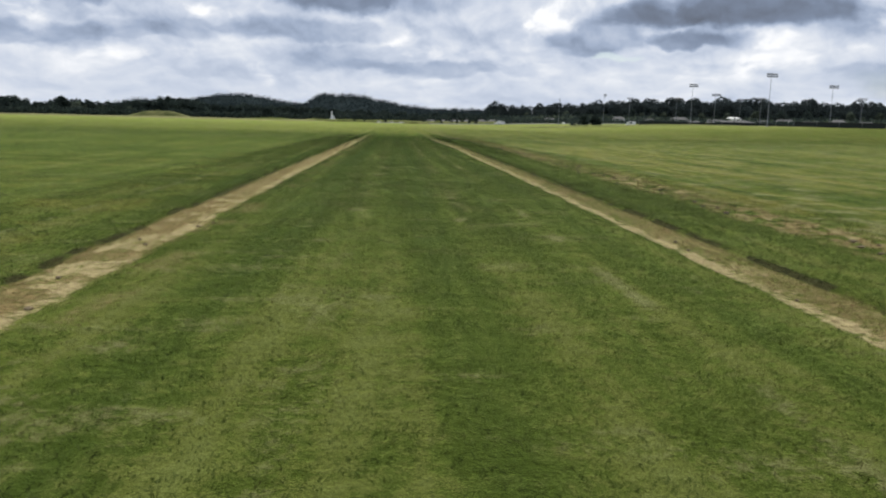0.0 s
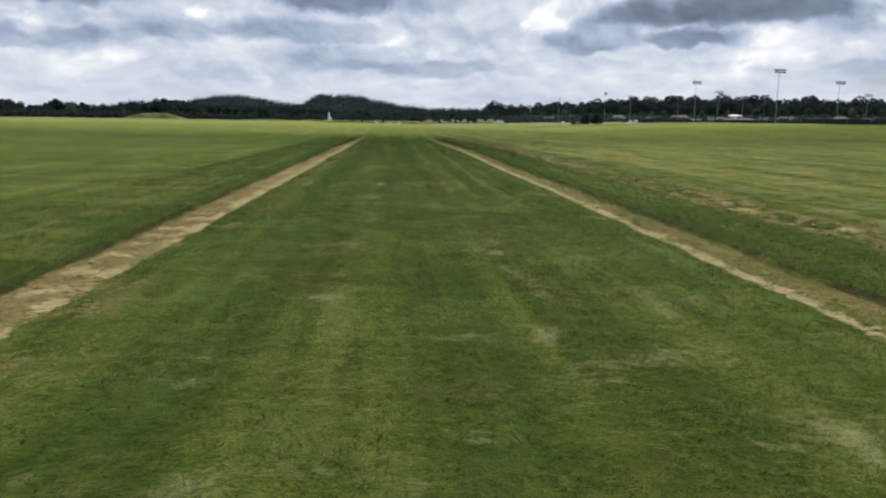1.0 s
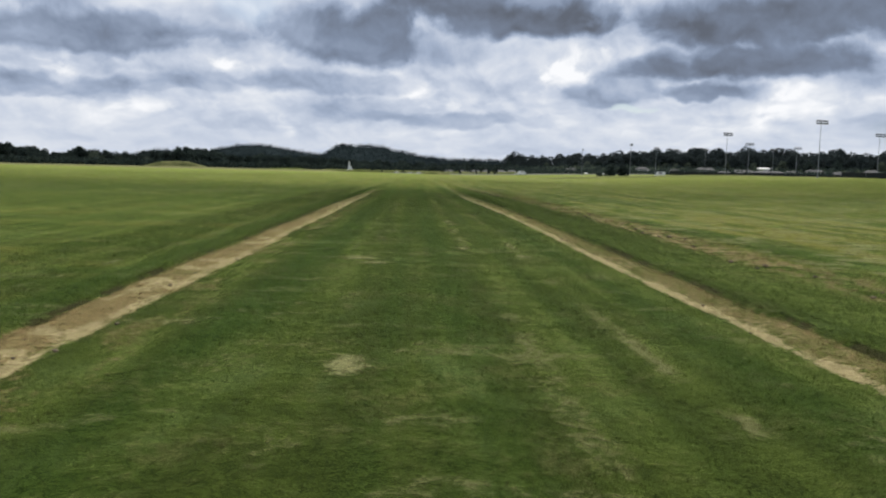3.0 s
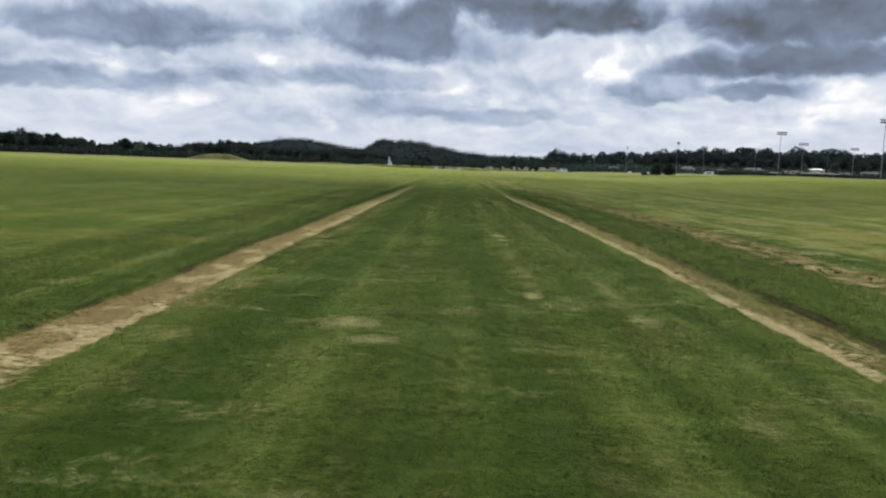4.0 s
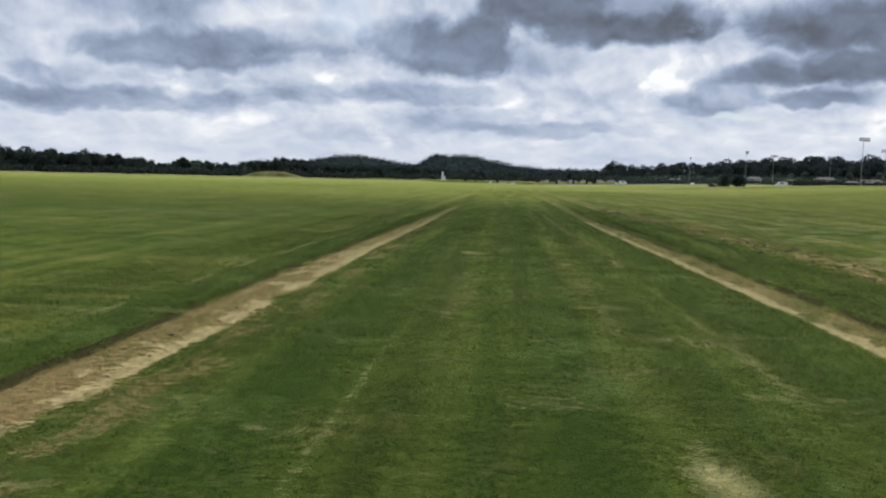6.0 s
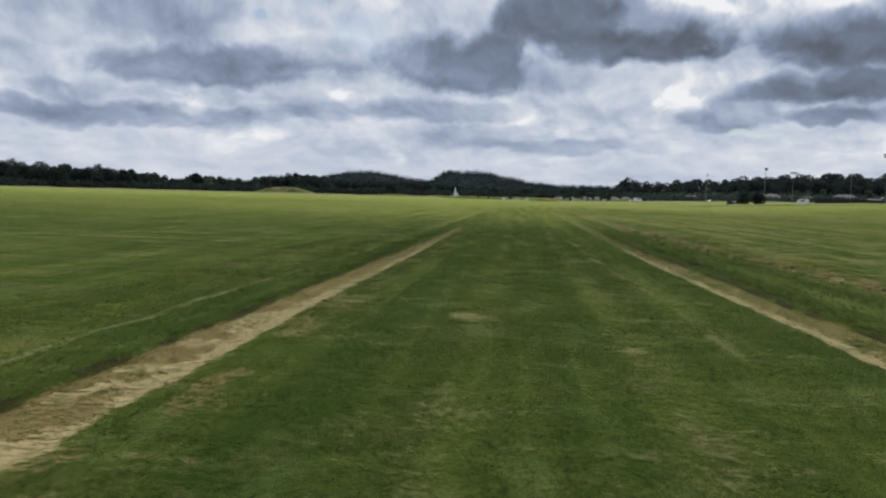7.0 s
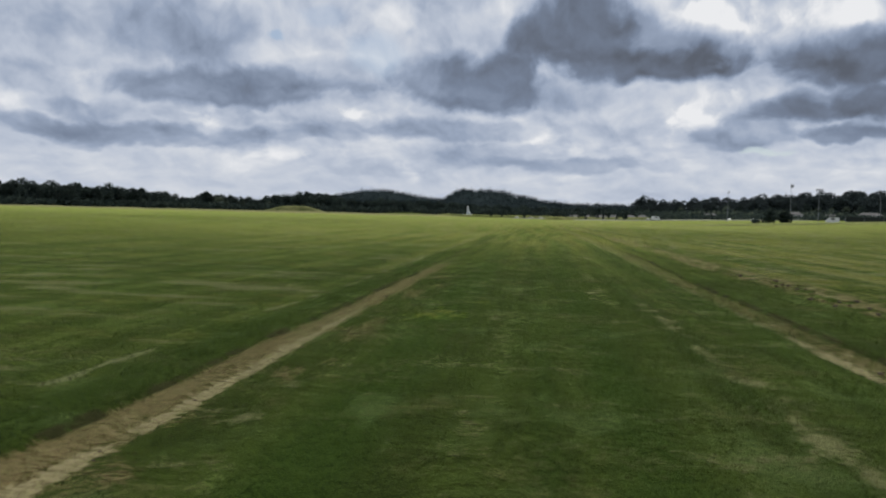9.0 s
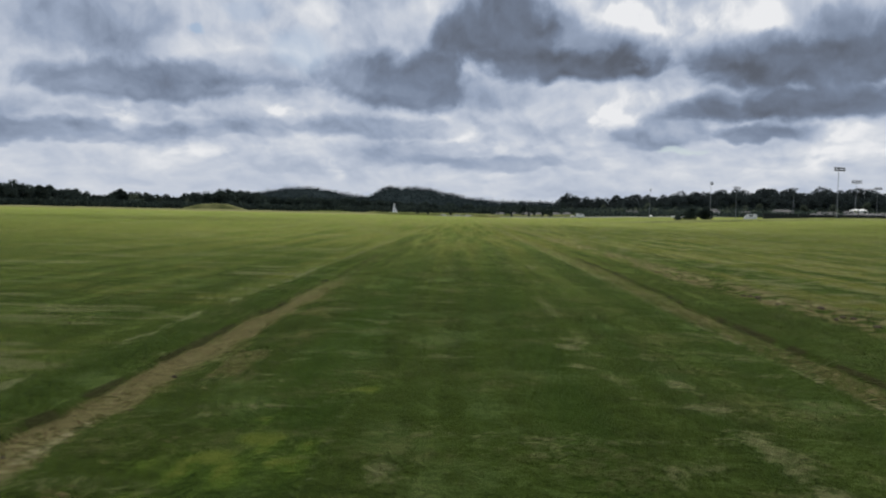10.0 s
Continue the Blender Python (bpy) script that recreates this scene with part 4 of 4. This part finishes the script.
# ---- mounds and bank ----
def mound(name, x, y, rx, ry, h, seed, label, mat=TURF, meadow_lit=0.35, straw=0.0, deep=0.0):
    n, m = 48, 16
    t = np.linspace(0, 2 * math.pi, n, endpoint=False)
    R = np.linspace(0, 1, m)
    A, B = np.meshgrid(t, R)
    wob = 1 + 0.12 * np.sin(A * 3 + seed) + 0.06 * np.sin(A * 5 + 2 * seed)
    X, Y = x + rx * B * np.cos(A) * wob, y + ry * B * np.sin(A) * wob
    Z = land(X, Y) - 0.4 * B ** 8 + h * np.cos(np.clip(B, 0, 1) * math.pi / 2) ** 1.1 * (0.85 + 0.3 * fbm(X / 9, Y / 9, seed, 3))
    verts = np.stack([X, Y, Z], -1).reshape(-1, 3)
    faces = [(j * n + i, j * n + (i + 1) % n, (j + 1) * n + (i + 1) % n, (j + 1) * n + i) for j in range(m - 1) for i in range(n)]
    me = mesh_from(name, verts, faces, mat, True)
    put_masks(me, dict(meadow_lit=np.full(len(verts), meadow_lit), deep=np.full(len(verts), deep), straw=straw * (0.5 + fbm(verts[:, 0] / 5, verts[:, 1] / 5, seed))))
    return tagged(new(name, me), label, "mound", kind="structure")


mound("mound", -255, 846, 40, 18, 7.6, 3, "smooth grassed earth mound in front of the wood", meadow_lit=0.1, straw=0.45, deep=0.6)
mound("mound", -135, 850, 46, 14, 2.8, 5, "low grassed rise in front of the wood", meadow_lit=0.6)
mound("mound", 14, 560, 11, 6, 2.4, 7, "small pale grassed heap on the far turf", meadow_lit=1.0, straw=0.5)
mound("mound", -322, 800, 8, 4, 1.1, 9, "low pale sandy heap at the wood's edge", GRAVEL)


def bank(name, x0, x1, y, wide, h, seed, label, mat, dry=0.4):
    u = np.linspace(x0, x1, 160)
    v = np.linspace(-1, 1, 9)
    U, V = np.meshgrid(u, v)
    end = step(x0, x0 + 30, U) * (1 - step(x1 - 30, x1, U))
    Y = y + V * wide + 6 * np.sin(U / 70 + seed)
    Z = land(U, Y) - 0.05 + h * end * np.cos(V * math.pi / 2) * (0.75 + 0.5 * fbm(U / 14, Y / 14, seed, 3))
    verts = np.stack([U, Y, Z], -1).reshape(-1, 3)
    n = len(u)
    faces = [(j * n + i, j * n + i + 1, (j + 1) * n + i + 1, (j + 1) * n + i) for j in range(len(v) - 1) for i in range(n - 1)]
    me = mesh_from(name, verts, faces, mat, True)
    put_masks(me, dict(meadow_lit=np.full(len(verts), 0.8), straw=dry * (0.4 + fbm(verts[:, 0] / 6, verts[:, 1] / 6, seed))))
    return tagged(new(name, me), label, "bank", kind="structure")


bank("grass_bank", -590, -60, 742, 9, 1.5, 3, "thin pale strip of dry grass along the wood's foot", TURF, 1.1)
bank("grass_bank", -110, 200, 770, 10, 2.6, 2, "long pale bank of dry grass beyond the field", TURF)
bank("gravel_road", -30, 210, 640, 7, 0.8, 6, "pale gravel road on a low causeway beyond the field", GRAVEL)
bank("grass_bank", 30, 260, 300, 10, 0.7, 4, "low green grass bank across the rising turf", TURF)


# ---- fountain ----
def fountain(x, y):
    f = empty("fountain", x, y)
    bm = bmesh.new()
    bmesh.ops.create_cone(bm, cap_ends=True, segments=40, radius1=6.6, radius2=6.2, depth=1.1, matrix=Matrix.Translation((0, 0, 0.55)))
    part("basin", bm, CONCRETE, f, "pale concrete basin rim")
    r = np.random.default_rng(5)
    for name, dx, top, n in (("water_jet", -0.9, 10.4, 3600), ("water_jet", 2.4, 5.2, 1700)):
        t = r.random(n) ** 0.8
        wide = 0.30 + 0.75 * (1 - t) ** 1.8
        p = np.stack([dx * (1 - 0.5 * t) + r.normal(size=n) * wide * 0.6, r.normal(size=n) * wide * 0.6, 1.0 + top * t], 1)
        q, w = r.normal(size=(2, n, 3)) * 0.24
        j = new(name, tris(name, np.stack([p + q, p + w, p - q - w], 1), SPRAY))
        j.parent = f
    n = 1400
    a, d = r.random(n) * 2 * math.pi, 5.8 * np.sqrt(r.random(n))
    p = np.stack([d * np.cos(a), d * np.sin(a), 1.0 + 1.5 * r.random(n) ** 2], 1)
    q, w = r.normal(size=(2, n, 3)) * 0.28
    j = new("splash", tris("splash", np.stack([p + q, p + w, p - q - w], 1), SPRAY))
    j.parent = f
    return tagged(f, "white spraying water fountain in a round pale basin", "fountain")


fountain(-75, 905)


# ---- light poles ----
def light_pole(h):
    root = empty("light_pole", 0, 0, 0)
    bm = bmesh.new()
    rod(bm, (0, 0, -0.3), (0, 0, h * 0.5), 0.15, 0.11, 12)
    rod(bm, (0, 0, h * 0.5), (0, 0, h), 0.11, 0.07, 12)
    part("pole", bm, GALV, root)
    bm = bmesh.new()
    rod(bm, (0, 0, -0.3), (0, 0, 0.5), 0.45, 0.42, 12)
    part("footing", bm, CONCRETE, root)
    for row in (0, 1):
        z = h - 0.25 - 0.78 * row
        bm = bmesh.new()
        box(bm, -2.3, -0.07, z - 0.07, 2.3, 0.07, z + 0.07, 0.02)
        part("crossarm", bm, GALV, root)
        for i in range(6):
            x = -2.1 + 0.84 * i
            bm = bmesh.new()
            rod(bm, (x, -0.05, z), (x, -0.55, z - 0.12), 0.12, 0.33, 10)
            rod(bm, (x, -0.55, z - 0.12), (x, -0.66, z - 0.15), 0.33, 0.31, 10)
            part("lamp", bm, LAMPHEAD, root)
    return tagged(root, "tall galvanised sports light pole with two rows of lamps", "light pole", "sports field lights")


LIGHT = light_pole(19.5)
for i, (x, y, s, turn) in enumerate(((126, 254, 0.92, 15), (141.5, 362, 1.06, 20), (128, 186, 1.0, 12), (193, 256, 1.0, 25), (193, 331, 1.0, 10), (176, 416, 0.98, 0), (125, 458, 0.98, 60), (118, 553, 0.96, 75), (158, 514, 0.98, 20), (190, 512, 0.95, 15),
                                     (218, 476, 0.95, 10), (251, 401, 0.92, 0), (208, 428, 0.92, 5))):
    m = pose(x, y, ground_z(x, y), 0, 0, turn)
    ob = LIGHT if i == 0 else copy_thing(LIGHT, m)
    ob.matrix_basis = m @ Matrix.Diagonal((s, s, s, 1))


# plain dark net poles near the fence
def net_pole(x, y, h):
    root = empty("net_pole", x, y)
    bm = bmesh.new()
    rod(bm, (0, 0, -0.2), (0, 0, h), 0.22, 0.15, 8)
    part("pole", bm, SCREEN, root)
    bm = bmesh.new()
    bmesh.ops.create_icosphere(bm, subdivisions=1, radius=0.26, matrix=Matrix.Translation((0, 0, h)))
    part("cap", bm, SCREEN, root)
    tagged(root, "tall plain dark steel net pole", "pole", "net poles")


for x, y, h in ((141, 385, 9.5), (152, 386, 12), (163, 388, 12), (176, 390, 11), (190, 392, 11), (205, 395, 11)):
    net_pole(x, y, h)


# ---- screened fence along the ball courts ----
def fence(x0, y0, x1, y1, h, bays):
    root = empty("fence", x0, y0, 0)
    for i in range(bays + 1):
        t = i / bays
        x, y = (x1 - x0) * t, (y1 - y0) * t
        z = ground_z(x0 + x, y0 + y)
        bm = bmesh.new()
        rod(bm, (x, y, z - 0.2), (x, y, z + h + 0.1), 0.06, 0.06, 6)
        part("post", bm, GALV, root)
        if i < bays:
            xb, yb = (x1 - x0) * (i + 1) / bays, (y1 - y0) * (i + 1) / bays
            zb = ground_z(x0 + xb, y0 + yb)
            bm = bmesh.new()
            lo, hi = 0.05, h
            vs = []
            for off in (0.0, 0.03):
                vs += [bm.verts.new((x, y + off, z + lo)), bm.verts.new((xb, yb + off, zb + lo)), bm.verts.new((xb, yb + off, zb + hi)), bm.verts.new((x, y + off, z + hi))]
            for f in ((0, 1, 2, 3), (7, 6, 5, 4), (0, 4, 5, 1), (1, 5, 6, 2), (2, 6, 7, 3), (3, 7, 4, 0)):
                bm.faces.new([vs[k] for k in f])
            part("panel", bm, SCREEN, root)
    tagged(root, "long fence with dark windscreen cloth and steel posts", "fence")


fence(128, 398, 300, 415, 3.2, 22)
fence(160, 300, 270, 262, 2.6, 14)


# ---- vehicles and buildings far off ----
def vehicle(kind, x, y, turn, length, wide, tall, paint, label):
    root = empty(kind, x, y, None, turn)
    l, w = length / 2, wide / 2
    boxy = kind in ("van", "trailer")
    prof = ((-l, 0.35), (l, 0.35), (l, tall * 0.55), (l * 0.86, tall * 0.62), (l * 0.55, tall * 0.96), (l * 0.3, tall), (-l * 0.95, tall), (-l, tall * 0.9)) if boxy else \
           ((-l, 0.35), (l, 0.35), (l, tall * 0.52), (l * 0.45, tall * 0.6), (l * 0.15, tall * 0.97), (-l * 0.45, tall), (-l * 0.8, tall * 0.64), (-l, tall * 0.6))
    bm = bmesh.new()
    sides = []
    for s in (-1, 1):
        sides.append([bm.verts.new((px, s * w * (1.0 if pz < tall * 0.65 else 0.9), pz)) for px, pz in prof])
    n = len(prof)
    bm.faces.new(sides[0])
    bm.faces.new(list(reversed(sides[1])))
    for i in range(n):
        bm.faces.new((sides[0][(i + 1) % n], sides[0][i], sides[1][i], sides[1][(i + 1) % n]))
    bmesh.ops.recalc_face_normals(bm, faces=bm.faces)
    bmesh.ops.bevel(bm, geom=bm.edges[:], offset=0.05, segments=1, affect="EDGES")
    part("body", bm, paint, root)
    for s in (-1, 1):
        bm = bmesh.new()
        box(bm, -l * 0.4, s * w * 0.95 - 0.02, tall * 0.66, l * 0.32, s * w * 0.95 + 0.02, tall * 0.88, 0.01)
        part("window", bm, GLASS, root)
        for px in (-l * 0.62, l * 0.62):
            bm = bmesh.new()
            rod(bm, (px, s * (w - 0.2), 0.34), (px, s * (w + 0.03), 0.34), 0.34, 0.34, 14)
            part("wheel", bm, RUBBER, root)
    return tagged(root, label, kind)


vehicle("van", 126.5, 408, 165, 5.2, 2.1, 2.9, PAINT, "white boxy van parked on the grass")
vehicle("van", 88, 640, 20, 6.0, 2.4, 3.2, PAINT, "white box van parked by the road")
rngv = random.Random(4)
for az, d in ((7.9, 700), (8.4, 702), (9.2, 705), (11.8, 690), (13.1, 640), (14.6, 560), (15.2, 560), (20.5, 470), (21.3, 470), (26.5, 480), (29.0, 470), (29.8, 468), (31.5, 460), (33.0, 450), (34.2, 440), (-1.4, 720), (-0.4, 716), (0.4, 722)):
    x, y = d * math.sin(radians(az)), 36 + d * math.cos(radians(az))
    pale = rngv.random() < 0.5
    vehicle("car", x, y, rngv.choice((0, 90, 180, 270)) + rngv.uniform(-8, 8), 4.6, 1.8, 1.55, PAINT if pale else CARPAINT, "white car parked on far gravel" if pale else "grey car parked on far gravel")


def building(name, x, y, turn, wide, deep, tall, roof_h, wall_mat, label, posts=0, windows=3):
    root = empty(name, x, y, None, turn)
    w, d = wide / 2, deep / 2
    bm = bmesh.new()
    if posts:
        box(bm, -w * 0.35, -d, -0.2, w * 0.35, d, tall, 0.03)
    else:
        box(bm, -w, -d, -0.2, w, d, tall, 0.03)
    part("wall", bm, wall_mat, root)
    bm = bmesh.new()
    o = 0.5
    base = [bm.verts.new(v) for v in ((-w - o, -d - o, tall), (w + o, -d - o, tall), (w + o, d + o, tall), (-w - o, d + o, tall))]
    low = [bm.verts.new((v.co.x, v.co.y, tall - 0.25)) for v in base]
    ridge = [bm.verts.new((-w * 0.62, 0, tall + roof_h)), bm.verts.new((w * 0.62, 0, tall + roof_h))]
    bm.faces.new((base[0], base[1], ridge[1], ridge[0]))
    bm.faces.new((base[2], base[3], ridge[0], ridge[1]))
    bm.faces.new((base[1], base[2], ridge[1]))
    bm.faces.new((base[3], base[0], ridge[0]))
    for i in range(4):
        bm.faces.new((low[i], low[(i + 1) % 4], base[(i + 1) % 4], base[i]))
    bm.faces.new(list(reversed(low)))
    part("roof", bm, ROOFING if not posts else PAINT, root)
    for i in range(windows):
        span = w * (0.28 if posts else 0.85)
        cx = -span + 2 * span * (i + 0.5) / windows
        bm = bmesh.new()
        box(bm, cx - 0.5, -d - 0.05, tall * 0.4, cx + 0.5, -d + 0.04, tall * 0.72, 0.01)
        win = part("window", bm, GLASS, root)
        bm = bmesh.new()
        box(bm, cx - 0.58, -d - 0.09, tall * 0.36, cx + 0.58, -d + 0.02, tall * 0.39, 0.01)
        part("sill", bm, PAINT, win)
    for i in range(posts):
        px = -w + 2 * w * i / (posts - 1)
        bm = bmesh.new()
        box(bm, px - 0.15, -d - 0.15, -0.2, px + 0.15, -d + 0.15, tall - 0.25, 0.02)
        part("post", bm, PAINT, root)
    return tagged(root, label, "building")


building("pavilion", 247, 543, -8, 22, 8, 3.4, 1.2, SCREEN, "long low dark clubhouse with a grey hipped roof", windows=5)
building("pavilion", 250, 556, -8, 8, 6, 6.2, 0.9, PAINT, "white two-storey press box with a pale flat roof and posts", posts=4)
building("shed", 226, 540, -8, 6, 5, 2.6, 0.9, PAINT, "long low white shed beside a pavilion", windows=2)
building("shed", 198, 500, 0, 8, 5, 3.0, 1.1, BRICKISH, "low tan shed with a grey roof", windows=2)
for i, (x, y, turn, w_) in enumerate(((36, 792, 6, 9), (50, 800, -10, 8), (61, 788, 20, 10), (74, 802, -4, 8), (88, 795, 12, 9), (101, 806, 0, 8))):
    building("house", x, y, turn, w_, 7, 2.5, 1.9, BRICKISH if i else PAINT, "low tan house with a grey hipped roof" if i else "low white house with a grey hipped roof", windows=2)
HOUSES = ((17.2, 705, 10, 4.6), (19.4, 742, -14, 3.2), (21.6, 728, 8, 5.2), (24.2, 700, -6, 3.4), (25.6, 746, 20, 5.0), (27.4, 690, -18, 3.0), (28.8, 730, 4, 4.8), (30.6, 702, 16, 3.2), (32.2, 742, -10, 5.4), (34.0, 690, 6, 3.4), (35.8, 728, -20, 4.8), (37.4, 700, 12, 3.2))
for i, (az, d, turn, tall) in enumerate(HOUSES):
    pale = i % 3 != 1
    building("house", d * math.sin(radians(az)), 36 + d * math.cos(radians(az)), turn - az, 11 + 3 * (i % 4), 8, tall, 2.2, PAINT if pale else BRICKISH, "white house with a grey hipped roof among trees" if pale else "tan house with a grey hipped roof among trees", windows=3)
building("house", 150, 745, -10, 14, 9, 3.2, 2.4, PAINT, "low white house with a grey hipped roof")
building("shed", 300, 430, -20, 12, 6, 3.2, 1.2, BRICKISH, "low tan field shed with a grey roof", windows=3)
building("shed", 318, 405, -25, 10, 6, 3.4, 1.3, PAINT, "white field shed with a grey roof", windows=3)


# ---- stepped bench stand near the courts ----
def bleacher(x, y, turn):
    root = empty("bleacher", x, y, None, turn)
    for i in range(5):
        bm = bmesh.new()
        box(bm, -6, i * 0.7, 0.4 + i * 0.35, 6, i * 0.7 + 0.35, 0.46 + i * 0.35, 0.01)
        part("bench", bm, GALV, root)
    for px in (-5.5, -1.8, 1.8, 5.5):
        bm = bmesh.new()
        rod(bm, (px, 3.1, -0.1), (px, 3.1, 2.6), 0.05, 0.05, 6)
        rod(bm, (px, 0.1, -0.1), (px, 0.1, 0.42), 0.05, 0.05, 6)
        rod(bm, (px, 0.1, 0.3), (px, 3.1, 1.75), 0.05, 0.05, 6)
        part("frame", bm, GALV, root)
    tagged(root, "stepped grey metal bench stand", "bleacher", "bench stands")


bleacher(238, 372, -30)
bleacher(262, 360, -30)


# ---- unseen cloud added high above the view, to shade the field's far end ----
def shade_cloud(x, y, z, rx, ry, seed):
    r = np.random.default_rng(seed)
    bm = bmesh.new()
    for i in range(22):
        a, d = r.random() * 2 * math.pi, math.sqrt(r.random()) * 0.8
        s = (0.34 - 0.16 * d) * min(rx, ry) * (0.8 + 0.5 * r.random())
        c = (d * math.cos(a) * rx, d * math.sin(a) * ry, s * 0.35)
        bmesh.ops.create_icosphere(bm, subdivisions=3, radius=s, matrix=Matrix.Translation(c) @ Matrix.Diagonal((1.25, 1.25, 0.8, 1)))
    for v in bm.verts:
        v.co += v.co.normalized() * 5 * noise.noise(v.co / 22)
        v.co.z = max(v.co.z, -6 + 2 * noise.noise(v.co / 15))
    me = bpy.data.meshes.new("cloud")
    bm.to_mesh(me)
    bm.free()
    me.polygons.foreach_set("use_smooth", np.ones(len(me.polygons), dtype=bool))
    me.materials.append(PAINT)
    ob = new("cloud", me)
    ob.location = (x, y, z)
    tagged(ob, "broad grey-white cloud with a flat base, unseen, added to shade the field", "cloud", kind="structure")


CLOUD_Z = 620.0
reach = CLOUD_Z / math.tan(radians(SUN_EL))
shade_cloud(reach * math.sin(radians(SUN_AZ)) - 50, 148 + reach * math.cos(radians(SUN_AZ)), CLOUD_Z, 250, 76, 401)


# ---- loose clods on the worn strips ----
rngc = np.random.default_rng(31)
CLODS = []
for k in range(4):
    bm = bmesh.new()
    bmesh.ops.create_icosphere(bm, subdivisions=1, radius=1.0)
    for v in bm.verts:
        v.co *= 0.7 + 0.5 * rngc.random()
        v.co.z *= 0.6
    me = bpy.data.meshes.new("clod")
    bm.to_mesh(me)
    bm.free()
    me.materials.append(CLOD)
    CLODS.append(me)
for i in range(190):
    y = 4 + 84 * rngc.random()
    side = rngc.random()
    yy = np.array([y])
    x = float((left_track(yy) if side < 0.25 else right_track(yy) if side < 0.36 else rough_line(yy))[0]) + rngc.normal() * (0.16 if side < 0.36 else 0.26)
    s = 0.012 + 0.022 * rngc.random() ** 2 + (0.012 + 0.03 * rngc.random() ** 2 if side >= 0.36 else 0)
    ob = new("clod", CLODS[i % 4])
    ob.matrix_basis = pose(x, y, ground_z(x, y) + s * 0.35, 0, 0, rngc.random() * 360) @ Matrix.Diagonal((s * 1.4, s, s, 1))
    tagged(ob, "small crumbled brown clod of soil on the turf", "clod", "soil clods")


# ---- grass ----
def grass(name, x0, x1, y0, y1, count, tall, seed, label):
    r = np.random.default_rng(seed)
    x = x0 + (x1 - x0) * r.random(count)
    y = y0 + (y1 - y0) * r.random(count)
    # blades gather in tufts
    tx, ty = np.floor(x / 0.05), np.floor(y / 0.05)
    x = x + (hash2(tx, ty, seed) - 0.5) * 0.035
    y = y + (hash2(tx, ty, seed + 1) - 0.5) * 0.035
    m = turf_masks(x, y)
    fade = step(0, 1.6, np.minimum(x - x0 + 1.4 * (x0 > -5), x1 - x + 1.4 * (x1 < 5))) * (1 - step(y0 + (y1 - y0) * 0.55, y1, y + 9 * (vnoise(x * 2, y * 2, 8) - 0.5)))
    keep = r.random(count) > np.clip(m["soil"] * 1.5 + m["thatch"] * 0.35 + m["straw"] * 0.3, 0, 0.97)
    keep &= r.random(count) < fade
    x, y = x[keep], y[keep]
    m = {k: v[keep] for k, v in m.items()}
    n = len(x)
    h = tall * (0.45 + 0.9 * r.random(n)) * (0.6 + 0.8 * vnoise(x * 5, y * 5, seed + 3)) * (1 + 0.6 * m["weeds"] + 0.5 * m["meadow_lit"])
    a = r.random(n) * 2 * math.pi
    lean = (0.7 + 1.5 * r.random(n)) * h
    b = a + 1.2 + r.random(n)
    half = 0.0022 + 0.0022 * r.random(n)
    z = turf_height(x, y) - 0.003
    p = np.stack([x, y, z], 1)
    side = np.stack([np.cos(b) * half, np.sin(b) * half, np.zeros(n)], 1)
    tip = p + np.stack([np.cos(a) * lean, np.sin(a) * lean, h], 1)
    me = tris(name, np.stack([p - side, p + side, tip], 1), BLADES)
    put_masks(me, dict(dry=np.repeat(np.clip(m["thatch"] + m["straw"] * 0.9 + m["soil"], 0, 1) * (r.random(n) < 0.85), 3), weeds=np.repeat(m["weeds"] * (m["weeds"] > 0.35), 3)))
    tagged(new(name, me), label, "grass", kind="stuff")


grass("grass", -4.3, 4.3, 1.5, 100, 1000000, 0.015, 501, "short mown green grass blades of the strip")
grass("grass", -8.0, -4.0, 6, 100, 240000, 0.024, 503, "mown green grass blades beside the strip")
grass("grass", 4.0, 8.5, 5, 100, 280000, 0.028, 505, "rough yellow-green grass blades beside the strip")
